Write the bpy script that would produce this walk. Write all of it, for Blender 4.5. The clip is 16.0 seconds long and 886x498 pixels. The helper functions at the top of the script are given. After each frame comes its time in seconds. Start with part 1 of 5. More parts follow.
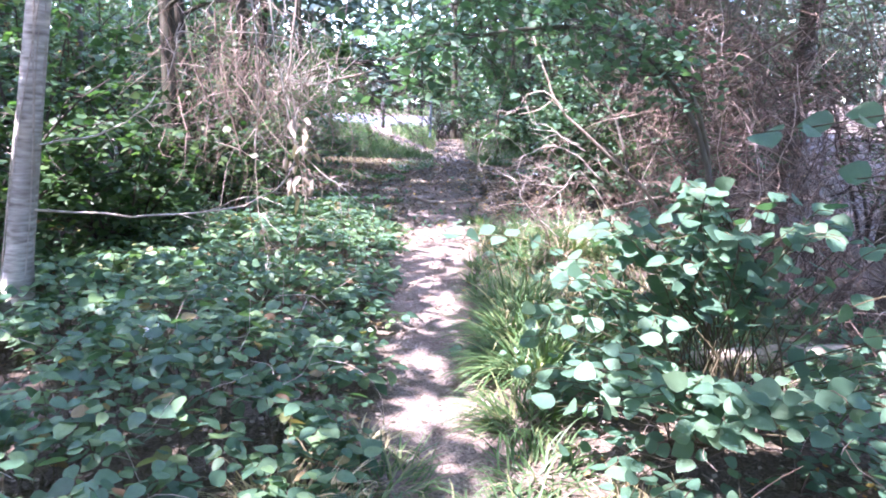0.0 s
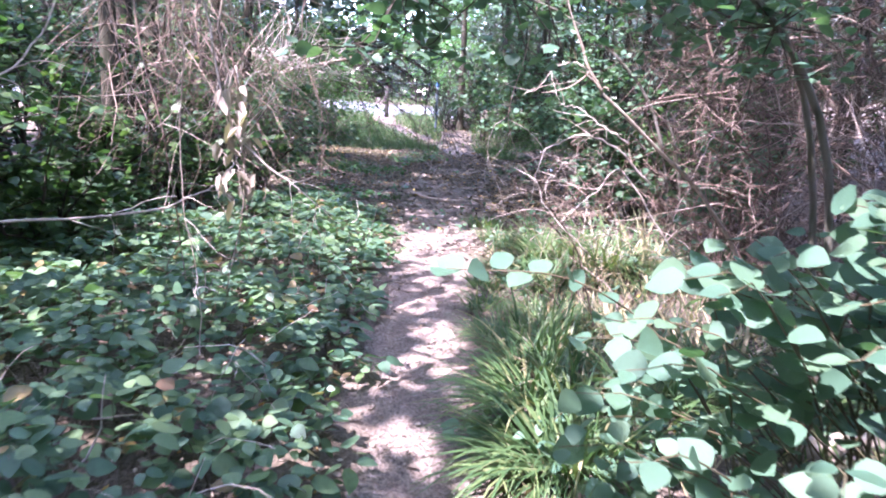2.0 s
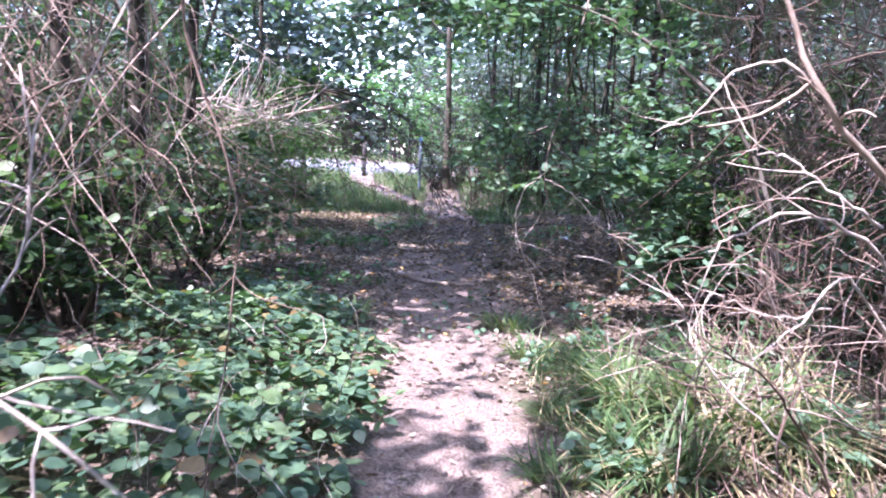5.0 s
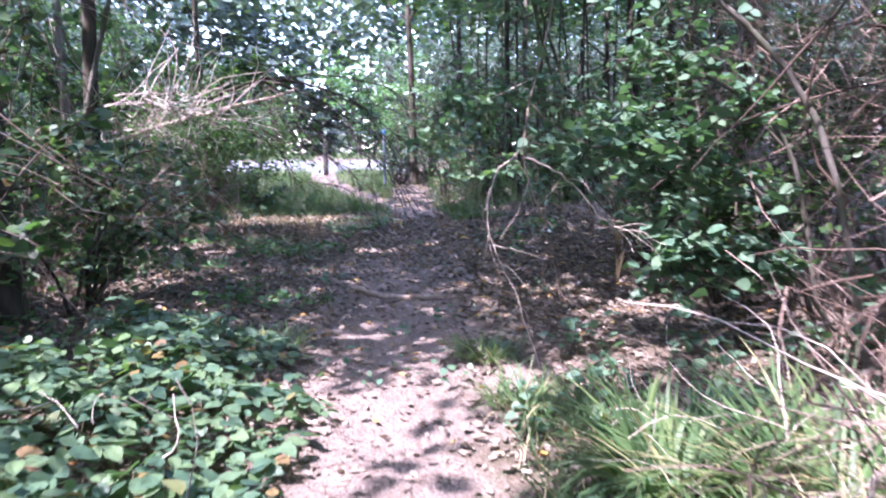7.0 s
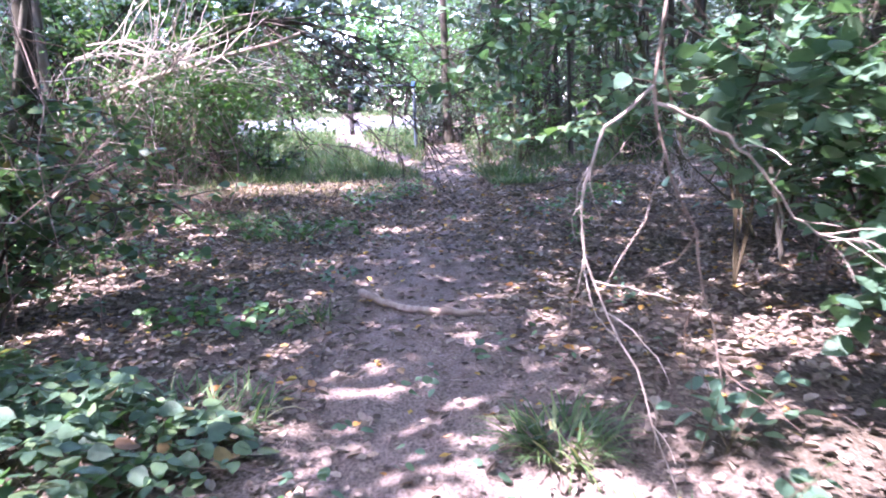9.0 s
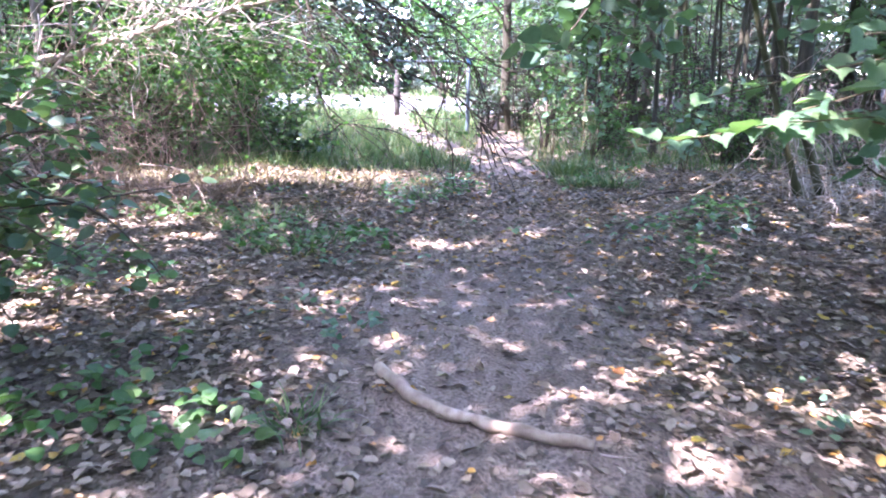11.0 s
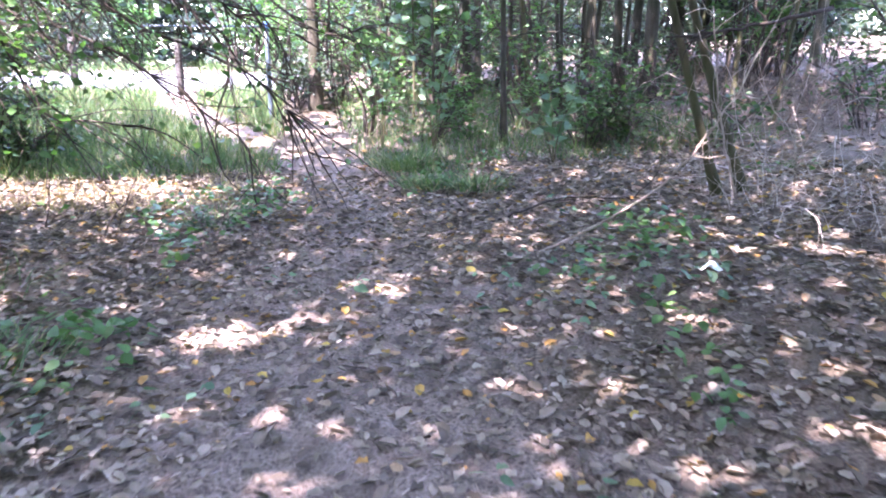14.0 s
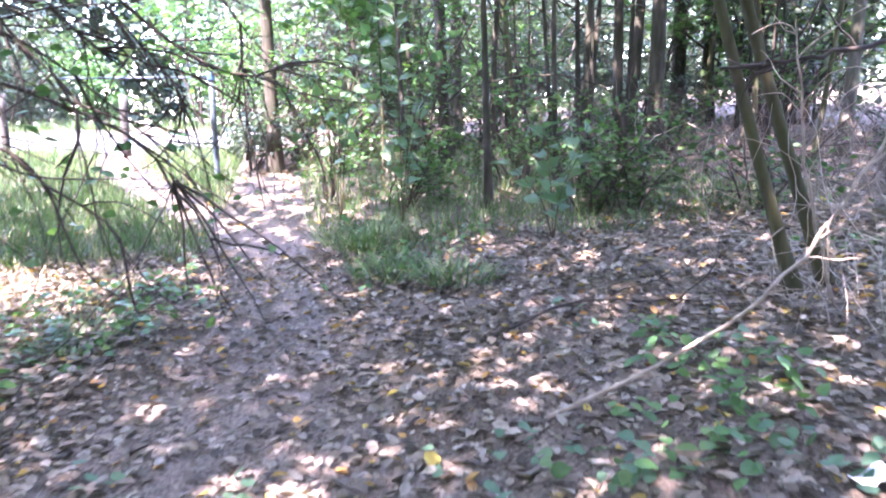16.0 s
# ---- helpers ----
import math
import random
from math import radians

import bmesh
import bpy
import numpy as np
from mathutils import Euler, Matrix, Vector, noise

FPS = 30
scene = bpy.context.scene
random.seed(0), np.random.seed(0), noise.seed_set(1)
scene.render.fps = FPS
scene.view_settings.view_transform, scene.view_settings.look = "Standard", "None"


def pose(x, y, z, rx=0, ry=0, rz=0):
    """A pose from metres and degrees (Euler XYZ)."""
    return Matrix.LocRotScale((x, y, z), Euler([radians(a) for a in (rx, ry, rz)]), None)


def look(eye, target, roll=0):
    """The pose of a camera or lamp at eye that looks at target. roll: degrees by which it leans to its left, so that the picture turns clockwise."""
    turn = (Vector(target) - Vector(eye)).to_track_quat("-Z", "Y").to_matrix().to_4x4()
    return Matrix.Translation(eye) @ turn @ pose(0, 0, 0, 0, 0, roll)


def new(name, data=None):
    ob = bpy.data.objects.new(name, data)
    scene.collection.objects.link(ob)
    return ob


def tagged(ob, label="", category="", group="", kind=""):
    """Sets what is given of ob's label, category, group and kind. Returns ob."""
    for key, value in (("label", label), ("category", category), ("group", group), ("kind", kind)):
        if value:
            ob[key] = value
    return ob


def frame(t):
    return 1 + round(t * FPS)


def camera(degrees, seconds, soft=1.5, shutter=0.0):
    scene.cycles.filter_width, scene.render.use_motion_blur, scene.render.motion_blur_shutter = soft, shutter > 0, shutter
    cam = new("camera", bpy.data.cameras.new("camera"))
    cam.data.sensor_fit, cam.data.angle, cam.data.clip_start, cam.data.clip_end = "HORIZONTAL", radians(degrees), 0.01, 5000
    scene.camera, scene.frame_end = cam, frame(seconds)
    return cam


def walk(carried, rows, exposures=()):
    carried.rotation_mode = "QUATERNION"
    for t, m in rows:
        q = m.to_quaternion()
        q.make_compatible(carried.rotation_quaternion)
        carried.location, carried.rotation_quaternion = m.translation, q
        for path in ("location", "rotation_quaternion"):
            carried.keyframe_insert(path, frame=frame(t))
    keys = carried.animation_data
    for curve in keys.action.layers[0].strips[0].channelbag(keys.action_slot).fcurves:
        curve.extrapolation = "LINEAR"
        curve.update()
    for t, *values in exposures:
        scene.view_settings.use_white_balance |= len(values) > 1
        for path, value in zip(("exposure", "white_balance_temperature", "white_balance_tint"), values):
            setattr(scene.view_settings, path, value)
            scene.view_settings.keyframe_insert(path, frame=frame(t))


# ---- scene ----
cam = camera(64.8, 16.0, soft=1.9, shutter=0.4)
METRES, EYE, TILT, LEAN, TURN = 14.2, 1.708, 0.0, 0.0, 0.0
ROWS = [
    (0.0, 0.0, 0.0, 0.0, 0.41, -11.79, -1.95),
    (0.5, 0.0026, 0.0158, -0.0046, -0.35, -11.61, -1.52),
    (1.0, 0.0093, 0.0443, -0.0065, 0.58, -13.1, -1.86),
    (1.5, 0.0081, 0.0737, -0.0107, 1.02, -11.45, -1.65),
    (2.0, 0.0039, 0.1041, -0.0089, 1.12, -12.4, -3.04),
    (2.5, 0.0055, 0.1406, -0.012, 1.37, -11.96, -2.54),
    (3.0, 0.0046, 0.1684, -0.0128, 1.62, -11.58, -2.9),
    (5.5, -0.0194, 0.3125, -0.0152, -2.86, -7.3, -2.13),
    (6.0, -0.0124, 0.3344, -0.0178, -7.21, -9.41, -3.69),
    (6.5, -0.0104, 0.3616, -0.0204, -7.53, -11.43, -1.12),
    (7.0, -0.0017, 0.3957, -0.0227, -3.07, -7.96, 0.68),
    (7.5, 0.0026, 0.4306, -0.0245, -1.58, -6.85, 1.3),
    (8.0, 0.0022, 0.4611, -0.0221, -2.62, -8.26, 1.99),
    (8.5, 0.0041, 0.4989, -0.0231, -1.13, -10.49, 2.8),
    (11.0, -0.0086, 0.6815, -0.0302, 3.79, -12.66, -1.1),
    (11.5, -0.0137, 0.7159, -0.0307, 4.86, -12.82, -0.11),
    (12.0, -0.021, 0.7492, -0.0298, -2.74, -11.7, 0.89),
    (12.5, -0.021, 0.7706, -0.0313, -6.45, -12.89, -0.22),
    (13.0, -0.0136, 0.8026, -0.031, -7.78, -12.98, 1.18),
    (13.5, -0.0126, 0.83, -0.0336, -9.39, -13.68, 0.33),
    (14.0, -0.0111, 0.8594, -0.0293, -11.62, -14.74, -0.08),
    (14.5, -0.0018, 0.8933, -0.031, -7.88, -10.71, 0.57),
    (15.0, 0.0081, 0.9197, -0.0317, -8.08, -11.14, 0.26),
    (15.5, 0.0136, 0.9507, -0.0308, -11.88, -12.76, 0.61),
    (16.0, 0.0273, 0.9816, -0.0321, -12.65, -10.39, 0.8),
]
walk(cam, [(t, pose(0, 0, EYE, TILT, LEAN, TURN) @ pose(METRES * x, METRES * y, METRES * z, 90 + pitch, roll, yaw)) for t, x, y, z, yaw, pitch, roll in ROWS],
     [(0.0, 4.38, 5780, 33), (1.5, 4.3, 5800, 34), (2.5, 4.0, 5800, 38), (5.5, 3.82, 5750, 38), (7.0, 3.8, 5750, 38), (8.5, 4.2, 5800, 44), (11.0, 4.8, 5950, 36), (12.5, 4.85, 6100, 36), (14.0, 4.95, 6200, 37), (16.0, 5.2, 6250, 38)])

# ---- light ----
SUN = Vector((-0.42, -0.34, 0.84)).normalized()
world = bpy.data.worlds.new("sky")
scene.world = world
world.use_nodes = True
wn = world.node_tree.nodes
sky = wn.new("ShaderNodeTexSky")
sky.sky_type, sky.sun_disc = "NISHITA", False
sky.sun_elevation, sky.sun_rotation = math.asin(SUN.z), math.atan2(SUN.x, SUN.y)
world.node_tree.links.new(sky.outputs[0], wn["Background"].inputs[0])
wn["Background"].inputs[1].default_value = 0.15
sun_data = bpy.data.lights.new("sun", "SUN")
sun_data.energy, sun_data.angle, sun_data.color = 1.7, radians(0.55), (1.0, 0.95, 0.87)
sun_lamp = new("sun", sun_data)
sun_lamp.matrix_world = look(tuple(SUN * 60), (0, 0, 0))

# ---- tools ----
rng = np.random.default_rng(7)
TAU = 2 * math.pi


def smooth(a, b, v):
    k = np.clip((np.asarray(v, float) - a) / (b - a), 0, 1)
    return k * k * (3 - 2 * k)


PATH_Y = [-8, 0, 3.6, 6, 8.7, 10.5, 13, 15, 17, 18.5, 20, 21.5, 23, 27, 40]
PATH_X = [0, 0.05, 0.06, -0.14, -0.1, 0.0, -0.15, -0.1, 0.05, 0.3, 0.5, 0.0, -0.8, -2.5, -4]
HALF_Y = [-8, 2, 6, 8, 9.5, 11, 12.5, 15.5, 17, 18.5, 40]
HALF_X = [0.3, 0.3, 0.3, 0.38, 0.55, 0.8, 0.95, 0.9, 0.6, 0.35, 0.35]


def off_path(x, y):
    """Distance from the middle of the path, in half widths of the path."""
    return np.abs(np.asarray(x, float) - np.interp(y, PATH_Y, PATH_X)) / np.interp(y, HALF_Y, HALF_X)


def ground_z(x, y):
    x, y = np.asarray(x, float), np.asarray(y, float)
    z = 1.1 * smooth(18.5, 36, y) + 0.085 * np.clip(x - 3.2, 0, 14) * smooth(10, 18, y) * (1 - 0.7 * smooth(60, 120, y))
    z = z + 0.05 * smooth(0.8, 2.2, off_path(x, y)) + 0.22 * smooth(0.3, 2.4, x) * smooth(12.5, 16, y) * (1 - smooth(24, 32, y))
    z = z + 0.018 * np.sin(2.3 * x + 1.1 * y) + 0.014 * np.sin(4.9 * x - 3.7 * y + 1) + 0.008 * np.sin(11 * x + 7 * y)
    return z + 0.006 * np.sin(23 * x - 17 * y) - 0.03


def unit(v):
    return v / np.maximum(np.linalg.norm(v, axis=-1, keepdims=True), 1e-9)


class Heap:
    """Faces gathered for one mesh."""

    def __init__(self):
        self.v, self.loops, self.sizes, self.n = [], [], [], 0

    def add(self, v, loops, sizes):
        v = np.asarray(v, float).reshape(-1, 3)
        self.v.append(v)
        self.loops.append(np.asarray(loops, np.int64) + self.n)
        self.sizes.append(np.asarray(sizes, np.int64))
        self.n += len(v)
        return self

    def mesh(self, name, mat, origin=(0, 0, 0), shade_smooth=False):
        v = np.concatenate(self.v) - np.asarray(origin)
        loops, sizes = np.concatenate(self.loops), np.concatenate(self.sizes)
        me = bpy.data.meshes.new(name)
        me.vertices.add(len(v))
        me.vertices.foreach_set("co", v.astype(np.float32).ravel())
        me.loops.add(len(loops))
        me.loops.foreach_set("vertex_index", loops.astype(np.int32))
        me.polygons.add(len(sizes))
        me.polygons.foreach_set("loop_start", (np.cumsum(sizes) - sizes).astype(np.int32))
        me.update(calc_edges=True)
        if shade_smooth:
            me.shade_smooth()
        me.materials.append(mat)
        return me


ORIGIN = {}


def thing(name, x, y, z, label, category, group="", kind=""):
    ob = new(name)
    ob.location = (x, y, z)
    ob.empty_display_size = 0.1
    ORIGIN[ob.name] = np.array((x, y, z), float)
    return tagged(ob, label, category, group, kind)


def part(name, heap, mat, parent, label="", kind="", shade_smooth=False):
    """A heap as one mesh under a thing; its places are those of the world."""
    ob = new(name, heap.mesh(name, mat, ORIGIN[parent.name], shade_smooth))
    ob.parent = parent
    ORIGIN[ob.name] = ORIGIN[parent.name]
    return tagged(ob, label, "", "", kind)


def alone(name, heap, mat, label, category, kind="", group="", shade_smooth=False, origin=(0, 0, 0)):
    ob = new(name, heap.mesh(name, mat, origin, shade_smooth))
    ob.location = origin
    ORIGIN[ob.name] = np.asarray(origin, float)
    return tagged(ob, label, category, group, kind)


# leaf shapes: base at the origin, along x, 1 long
def leaf_shape(ts, ws, fold=0.18, droop=0.15):
    """A leaf folded along its midrib: places along it and half widths there, both ends pointed."""
    mid = [(t, 0, -droop * t * t) for t in [0, *ts, 1]]
    n = len(mid)
    left = [(t, w, fold * w - droop * t * t) for t, w in zip(ts, ws)]
    right = [(t, -w, fold * w - droop * t * t) for t, w in zip(ts, ws)]
    k = len(ts)
    faces = [(0, 1, n), (0, n + k, 1)]
    for i in range(k - 1):
        faces += [(i + 1, i + 2, n + i + 1, n + i), (i + 1, n + k + i, n + k + i + 1, i + 2)]
    faces += [(k, n - 1, n + k - 1), (k, n + 2 * k - 1, n - 1)]
    return np.array(mid + left + right, float), faces


BROAD = leaf_shape([0.08, 0.28, 0.55, 0.8], [0.22, 0.41, 0.38, 0.21], 0.1, 0.12)
OVATE = leaf_shape([0.15, 0.4, 0.7], [0.3, 0.37, 0.26], 0.12, 0.13)
SLIM = leaf_shape([0.45], [0.2], 0.25, 0.25)
CURLED = leaf_shape([0.2, 0.65], [0.3, 0.28], 0.75, -0.25)


def crumpled_shape(seed, points=8):
    """A dry leaf lying curled up, with an uneven pointed outline."""
    r = np.random.default_rng(seed)
    v = [(0.5, 0, -0.06)]
    for k in range(points):
        b = TAU * k / points + r.normal(0, 0.16)
        d = (0.5 if k % 2 == 0 else 0.36) * r.uniform(0.7, 1.1)
        v.append((0.5 + 1.05 * d * math.cos(b), 0.72 * d * math.sin(b), r.uniform(0.0, 0.2)))
    return np.array(v, float), [(0, q, q % points + 1) for q in range(1, points + 1)]


CRUMPLED = [crumpled_shape(q, 7 + q % 3) for q in range(4)]
TINY = (np.array([(0, 0, 0), (0.5, 0.33, 0.08), (1, 0, -0.08), (0.5, -0.33, 0.08)], float), [(0, 2, 1), (0, 3, 2)])


def lobed_shape():
    """A broad leaf with three shallow lobes and a toothed edge, bowed and folded along its vein."""
    v, n = [(0.3, 0, 0.0)], 30
    for k in range(n + 1):
        a = -165 + 330 * k / n
        b = radians(a)
        r = 0.42 + 0.36 * math.cos(b / 2) ** 2 + 0.1 * math.exp(-((abs(a) - 62) / 16) ** 2) + 0.26 * math.exp(-(a / 11) ** 2) - 0.06 * math.exp(-((abs(a) - 34) / 10) ** 2) + (0.025 if k % 2 else -0.02)
        x, y = 0.3 + 0.72 * r * math.cos(b), 0.52 * r * math.sin(b)
        v.append((x, y, 0.5 * abs(y) - 0.45 * y * y - 0.3 * (x - 0.3) ** 2 + 0.02 * math.sin(9 * x + 5 * y)))
    return np.array(v, float), [(0, q, q + 1) for q in range(1, n + 1)]


LOBED = lobed_shape()


def frames(way, up):
    x = unit(np.asarray(way, float))
    z = np.asarray(up, float)
    z = unit(z - x * np.sum(x * z, -1, keepdims=True))
    return np.stack([x, np.cross(z, x), z], -1)


def leaves(heap, shape, places, way, up, size):
    v, faces = shape
    m = frames(way, up)
    size = np.broadcast_to(np.asarray(size, float), (len(places),))
    allv = np.einsum("nij,kj->nki", m, v) * size[:, None, None] + np.asarray(places)[:, None, :]
    flat = np.array([i for f in faces for i in f])
    loops = (flat[None, :] + (np.arange(len(places)) * len(v))[:, None]).ravel()
    return heap.add(allv.reshape(-1, 3), loops, np.tile([len(f) for f in faces], len(places)))


def leaf_ways(n, tilt=0.6, up=(0, 0, 1)):
    a = rng.uniform(0, TAU, n)
    way = np.stack([np.cos(a), np.sin(a), rng.normal(-0.15, 0.3, n)], -1)
    return way, unit(np.asarray(up, float) + rng.normal(0, tilt, (n, 3)))


def tubes(heap, pts, radii, sides=4, caps=False):
    """Twigs as tubes: pts (n, k, 3), radii (n, k)."""
    pts, radii = np.asarray(pts, float), np.asarray(radii, float)
    n, k, _ = pts.shape
    t = unit(np.gradient(pts, axis=1))
    ref = np.where(np.abs(t[..., 2:3]) > 0.85, np.array([1.0, 0, 0]), np.array([0, 0, 1.0]))
    ref = np.broadcast_to(ref[:, :1], t.shape)
    u = unit(np.cross(t, ref))
    w = np.cross(t, u)
    a = np.arange(sides) / sides * TAU
    ring = pts[:, :, None] + radii[:, :, None, None] * (np.cos(a)[:, None] * u[:, :, None] + np.sin(a)[:, None] * w[:, :, None])
    i, j = np.meshgrid(np.arange(k - 1), np.arange(sides), indexing="ij")
    j2 = (j + 1) % sides
    quad = np.stack([i * sides + j, i * sides + j2, (i + 1) * sides + j2, (i + 1) * sides + j], -1).reshape(-1, 4)
    loops = (quad[None] + (np.arange(n) * k * sides)[:, None, None]).ravel()
    heap.add(ring.reshape(-1, 3), loops, np.full(n * len(quad), 4))
    if caps:
        base = heap.n - n * k * sides
        for q in range(n):
            for s0 in (0, (k - 1) * sides):
                ids = [base + q * k * sides + s0 + s for s in range(sides)]
                heap.loops.append(np.array(ids if s0 else ids[::-1]))
                heap.sizes.append(np.array([sides]))
    return heap


def wander(start, way, length, k=7, curl=0.35, fall=0.0):
    """Curving lines: n starts and ways, each length long; fall bends them down."""
    start, way = np.asarray(start, float), unit(np.asarray(way, float))
    n = len(start)
    step = np.broadcast_to(np.asarray(length, float), (n,))[:, None] / (k - 1)
    bend = rng.normal(0, curl, (n, 3))
    pts, d = [start], way
    for _ in range(k - 1):
        d = unit(d + bend * 0.5 + rng.normal(0, curl * 0.6, (n, 3)) + np.array([0, 0, -fall]))
        pts.append(pts[-1] + d * step)
    return np.stack(pts, 1)


def taper(n, k, r0, r1):
    r0 = np.broadcast_to(np.asarray(r0, float), (n,))[:, None]
    return r0 * (1 + (np.asarray(r1) - 1) * np.linspace(0, 1, k)[None, :])


def line(points, k=14, wobble=0.0):
    """A smooth line through a few points."""
    p = np.array(points, float)
    s = np.linspace(0, len(p) - 1, k)
    i = np.clip(s.astype(int), 0, len(p) - 2)
    f = (s - i)[:, None]
    g = np.gradient(p, axis=0)
    h = (2 * f**3 - 3 * f**2 + 1) * p[i] + (f**3 - 2 * f**2 + f) * g[i] + (3 * f**2 - 2 * f**3) * p[i + 1] + (f**3 - f**2) * g[i + 1]
    if wobble:
        h[1:-1] += rng.normal(0, wobble, (k - 2, 3))
    return h


# ---- materials ----
def blank(name):
    m = bpy.data.materials.new(name)
    m.use_nodes = True
    return m, m.node_tree.nodes, m.node_tree.links, m.node_tree.nodes["Principled BSDF"]


def ramp(nodes, links, fac, stops):
    r = nodes.new("ShaderNodeValToRGB")
    while len(r.color_ramp.elements) < len(stops):
        r.color_ramp.elements.new(0.5)
    for e, (p, c) in zip(r.color_ramp.elements, stops):
        e.position, e.color = p, (*c, 1)
    links.new(fac, r.inputs[0])
    return r.outputs[0]


def grain(nodes, links, scale, detail=4, stretch=None):
    tc = nodes.new("ShaderNodeTexCoord")
    n = nodes.new("ShaderNodeTexNoise")
    n.inputs["Scale"].default_value, n.inputs["Detail"].default_value = scale, detail
    if stretch:
        mp = nodes.new("ShaderNodeMapping")
        mp.inputs["Scale"].default_value = stretch
        links.new(tc.outputs["Object"], mp.inputs[0])
        links.new(mp.outputs[0], n.inputs["Vector"])
    else:
        links.new(tc.outputs["Object"], n.inputs["Vector"])
    return n.outputs["Fac"]


def mixed(nodes, links, fac, a, b, blend="MIX"):
    m = nodes.new("ShaderNodeMix")
    m.data_type, m.blend_type = "RGBA", blend
    for sock, val in ((m.inputs["Factor"], fac), (m.inputs["A"], a), (m.inputs["B"], b)):
        if hasattr(val, "is_linked"):
            links.new(val, sock)
        else:
            sock.default_value = val
    return m.outputs["Result"]


def bumped(nodes, links, bsdf, height, strength, distance):
    b = nodes.new("ShaderNodeBump")
    b.inputs["Strength"].default_value, b.inputs["Distance"].default_value = strength, distance
    links.new(height, b.inputs["Height"])
    links.new(b.outputs[0], bsdf.inputs["Normal"])


def own_random(nodes, links):
    """One random number for each leaf, whether it is a mesh of its own or a piece of one."""
    g, o = nodes.new("ShaderNodeNewGeometry"), nodes.new("ShaderNodeObjectInfo")
    s, f = nodes.new("ShaderNodeMath"), nodes.new("ShaderNodeMath")
    s.operation, f.operation = "ADD", "FRACT"
    links.new(g.outputs["Random Per Island"], s.inputs[0])
    links.new(o.outputs["Random"], s.inputs[1])
    links.new(s.outputs[0], f.inputs[0])
    return f.outputs[0]


def leaf_material(name, stops, through_light=0.3, rough=0.45, spots=0.25):
    m, nodes, links, bsdf = blank(name)
    col = ramp(nodes, links, own_random(nodes, links), stops)
    dark = mixed(nodes, links, 1.0, col, (0.62, 0.66, 0.62, 1), "MULTIPLY")
    col = mixed(nodes, links, ramp(nodes, links, grain(nodes, links, 38, 3), [(0.42, (0, 0, 0)), (0.68, (spots * 2, spots * 2, spots * 2))]), col, dark)
    links.new(col, bsdf.inputs["Base Color"])
    bsdf.inputs["Roughness"].default_value = rough
    bsdf.inputs["Specular IOR Level"].default_value = 0.45
    bumped(nodes, links, bsdf, grain(nodes, links, 90, 2), 0.35, 0.004)
    if through_light:
        t = nodes.new("ShaderNodeBsdfTranslucent")
        links.new(mixed(nodes, links, 1.0, col, (1.0, 1.25, 0.55, 1), "MULTIPLY"), t.inputs["Color"])
        x = nodes.new("ShaderNodeMixShader")
        x.inputs[0].default_value = through_light
        links.new(bsdf.outputs[0], x.inputs[1])
        links.new(t.outputs[0], x.inputs[2])
        links.new(x.outputs[0], nodes["Material Output"].inputs["Surface"])
    return m


def bark_material(name, a, b, scale=14, stretch=(1, 1, 0.2), bump=0.012, moss=None):
    m, nodes, links, bsdf = blank(name)
    g = grain(nodes, links, scale, 6, stretch)
    col = ramp(nodes, links, g, [(0.3, a), (0.68, b)])
    big = grain(nodes, links, 2.1, 3)
    col = mixed(nodes, links, ramp(nodes, links, big, [(0.4, (0, 0, 0)), (0.7, (0.7, 0.7, 0.7))]), col, (*(moss or tuple(0.55 * c for c in a)), 1))
    links.new(col, bsdf.inputs["Base Color"])
    bsdf.inputs["Roughness"].default_value = 0.9
    bsdf.inputs["Specular IOR Level"].default_value = 0.2
    bumped(nodes, links, bsdf, g, 0.8, bump)
    return m


def twig_material(name, stops, rough=0.8):
    m, nodes, links, bsdf = blank(name)
    col = ramp(nodes, links, own_random(nodes, links), stops)
    col = mixed(nodes, links, ramp(nodes, links, grain(nodes, links, 30, 4), [(0.4, (0, 0, 0)), (0.7, (0.5, 0.5, 0.5))]), col, (0.09, 0.07, 0.055, 1))
    links.new(col, bsdf.inputs["Base Color"])
    bsdf.inputs["Roughness"].default_value = rough
    bsdf.inputs["Specular IOR Level"].default_value = 0.25
    return m


BRAMBLE = leaf_material("bramble_leaf", [(0, (0.05, 0.105, 0.065)), (0.4, (0.085, 0.16, 0.095)), (0.8, (0.145, 0.225, 0.115)), (0.955, (0.12, 0.2, 0.085)), (0.97, (0.26, 0.2, 0.08)), (1, (0.2, 0.12, 0.07))], 0.35, 0.5)
BUSH = leaf_material("bush_leaf", [(0, (0.07, 0.14, 0.095)), (0.5, (0.1, 0.19, 0.125)), (1, (0.14, 0.225, 0.135))], 0.35, 0.52)
SAPLING_LEAF = leaf_material("sapling_leaf", [(0, (0.075, 0.15, 0.085)), (0.6, (0.11, 0.2, 0.11)), (1, (0.16, 0.25, 0.12))], 0.35, 0.4)
LIGHT_LEAF = leaf_material("light_leaf", [(0, (0.06, 0.14, 0.05)), (0.6, (0.09, 0.2, 0.07)), (1, (0.13, 0.21, 0.08))], 0.4, 0.42)
WOODS = leaf_material("woodland_leaf", [(0, (0.035, 0.075, 0.035)), (0.6, (0.06, 0.12, 0.05)), (1, (0.11, 0.17, 0.06))], 0.45, 0.45)
# distant foliage: the bluish haze is mixed into this paler, greyer leaf colour
HAZY_LEAF = leaf_material("hazy_leaf", [(0, (0.045, 0.07, 0.055)), (0.6, (0.07, 0.1, 0.078)), (1, (0.1, 0.135, 0.098))], 0.35, 0.55)
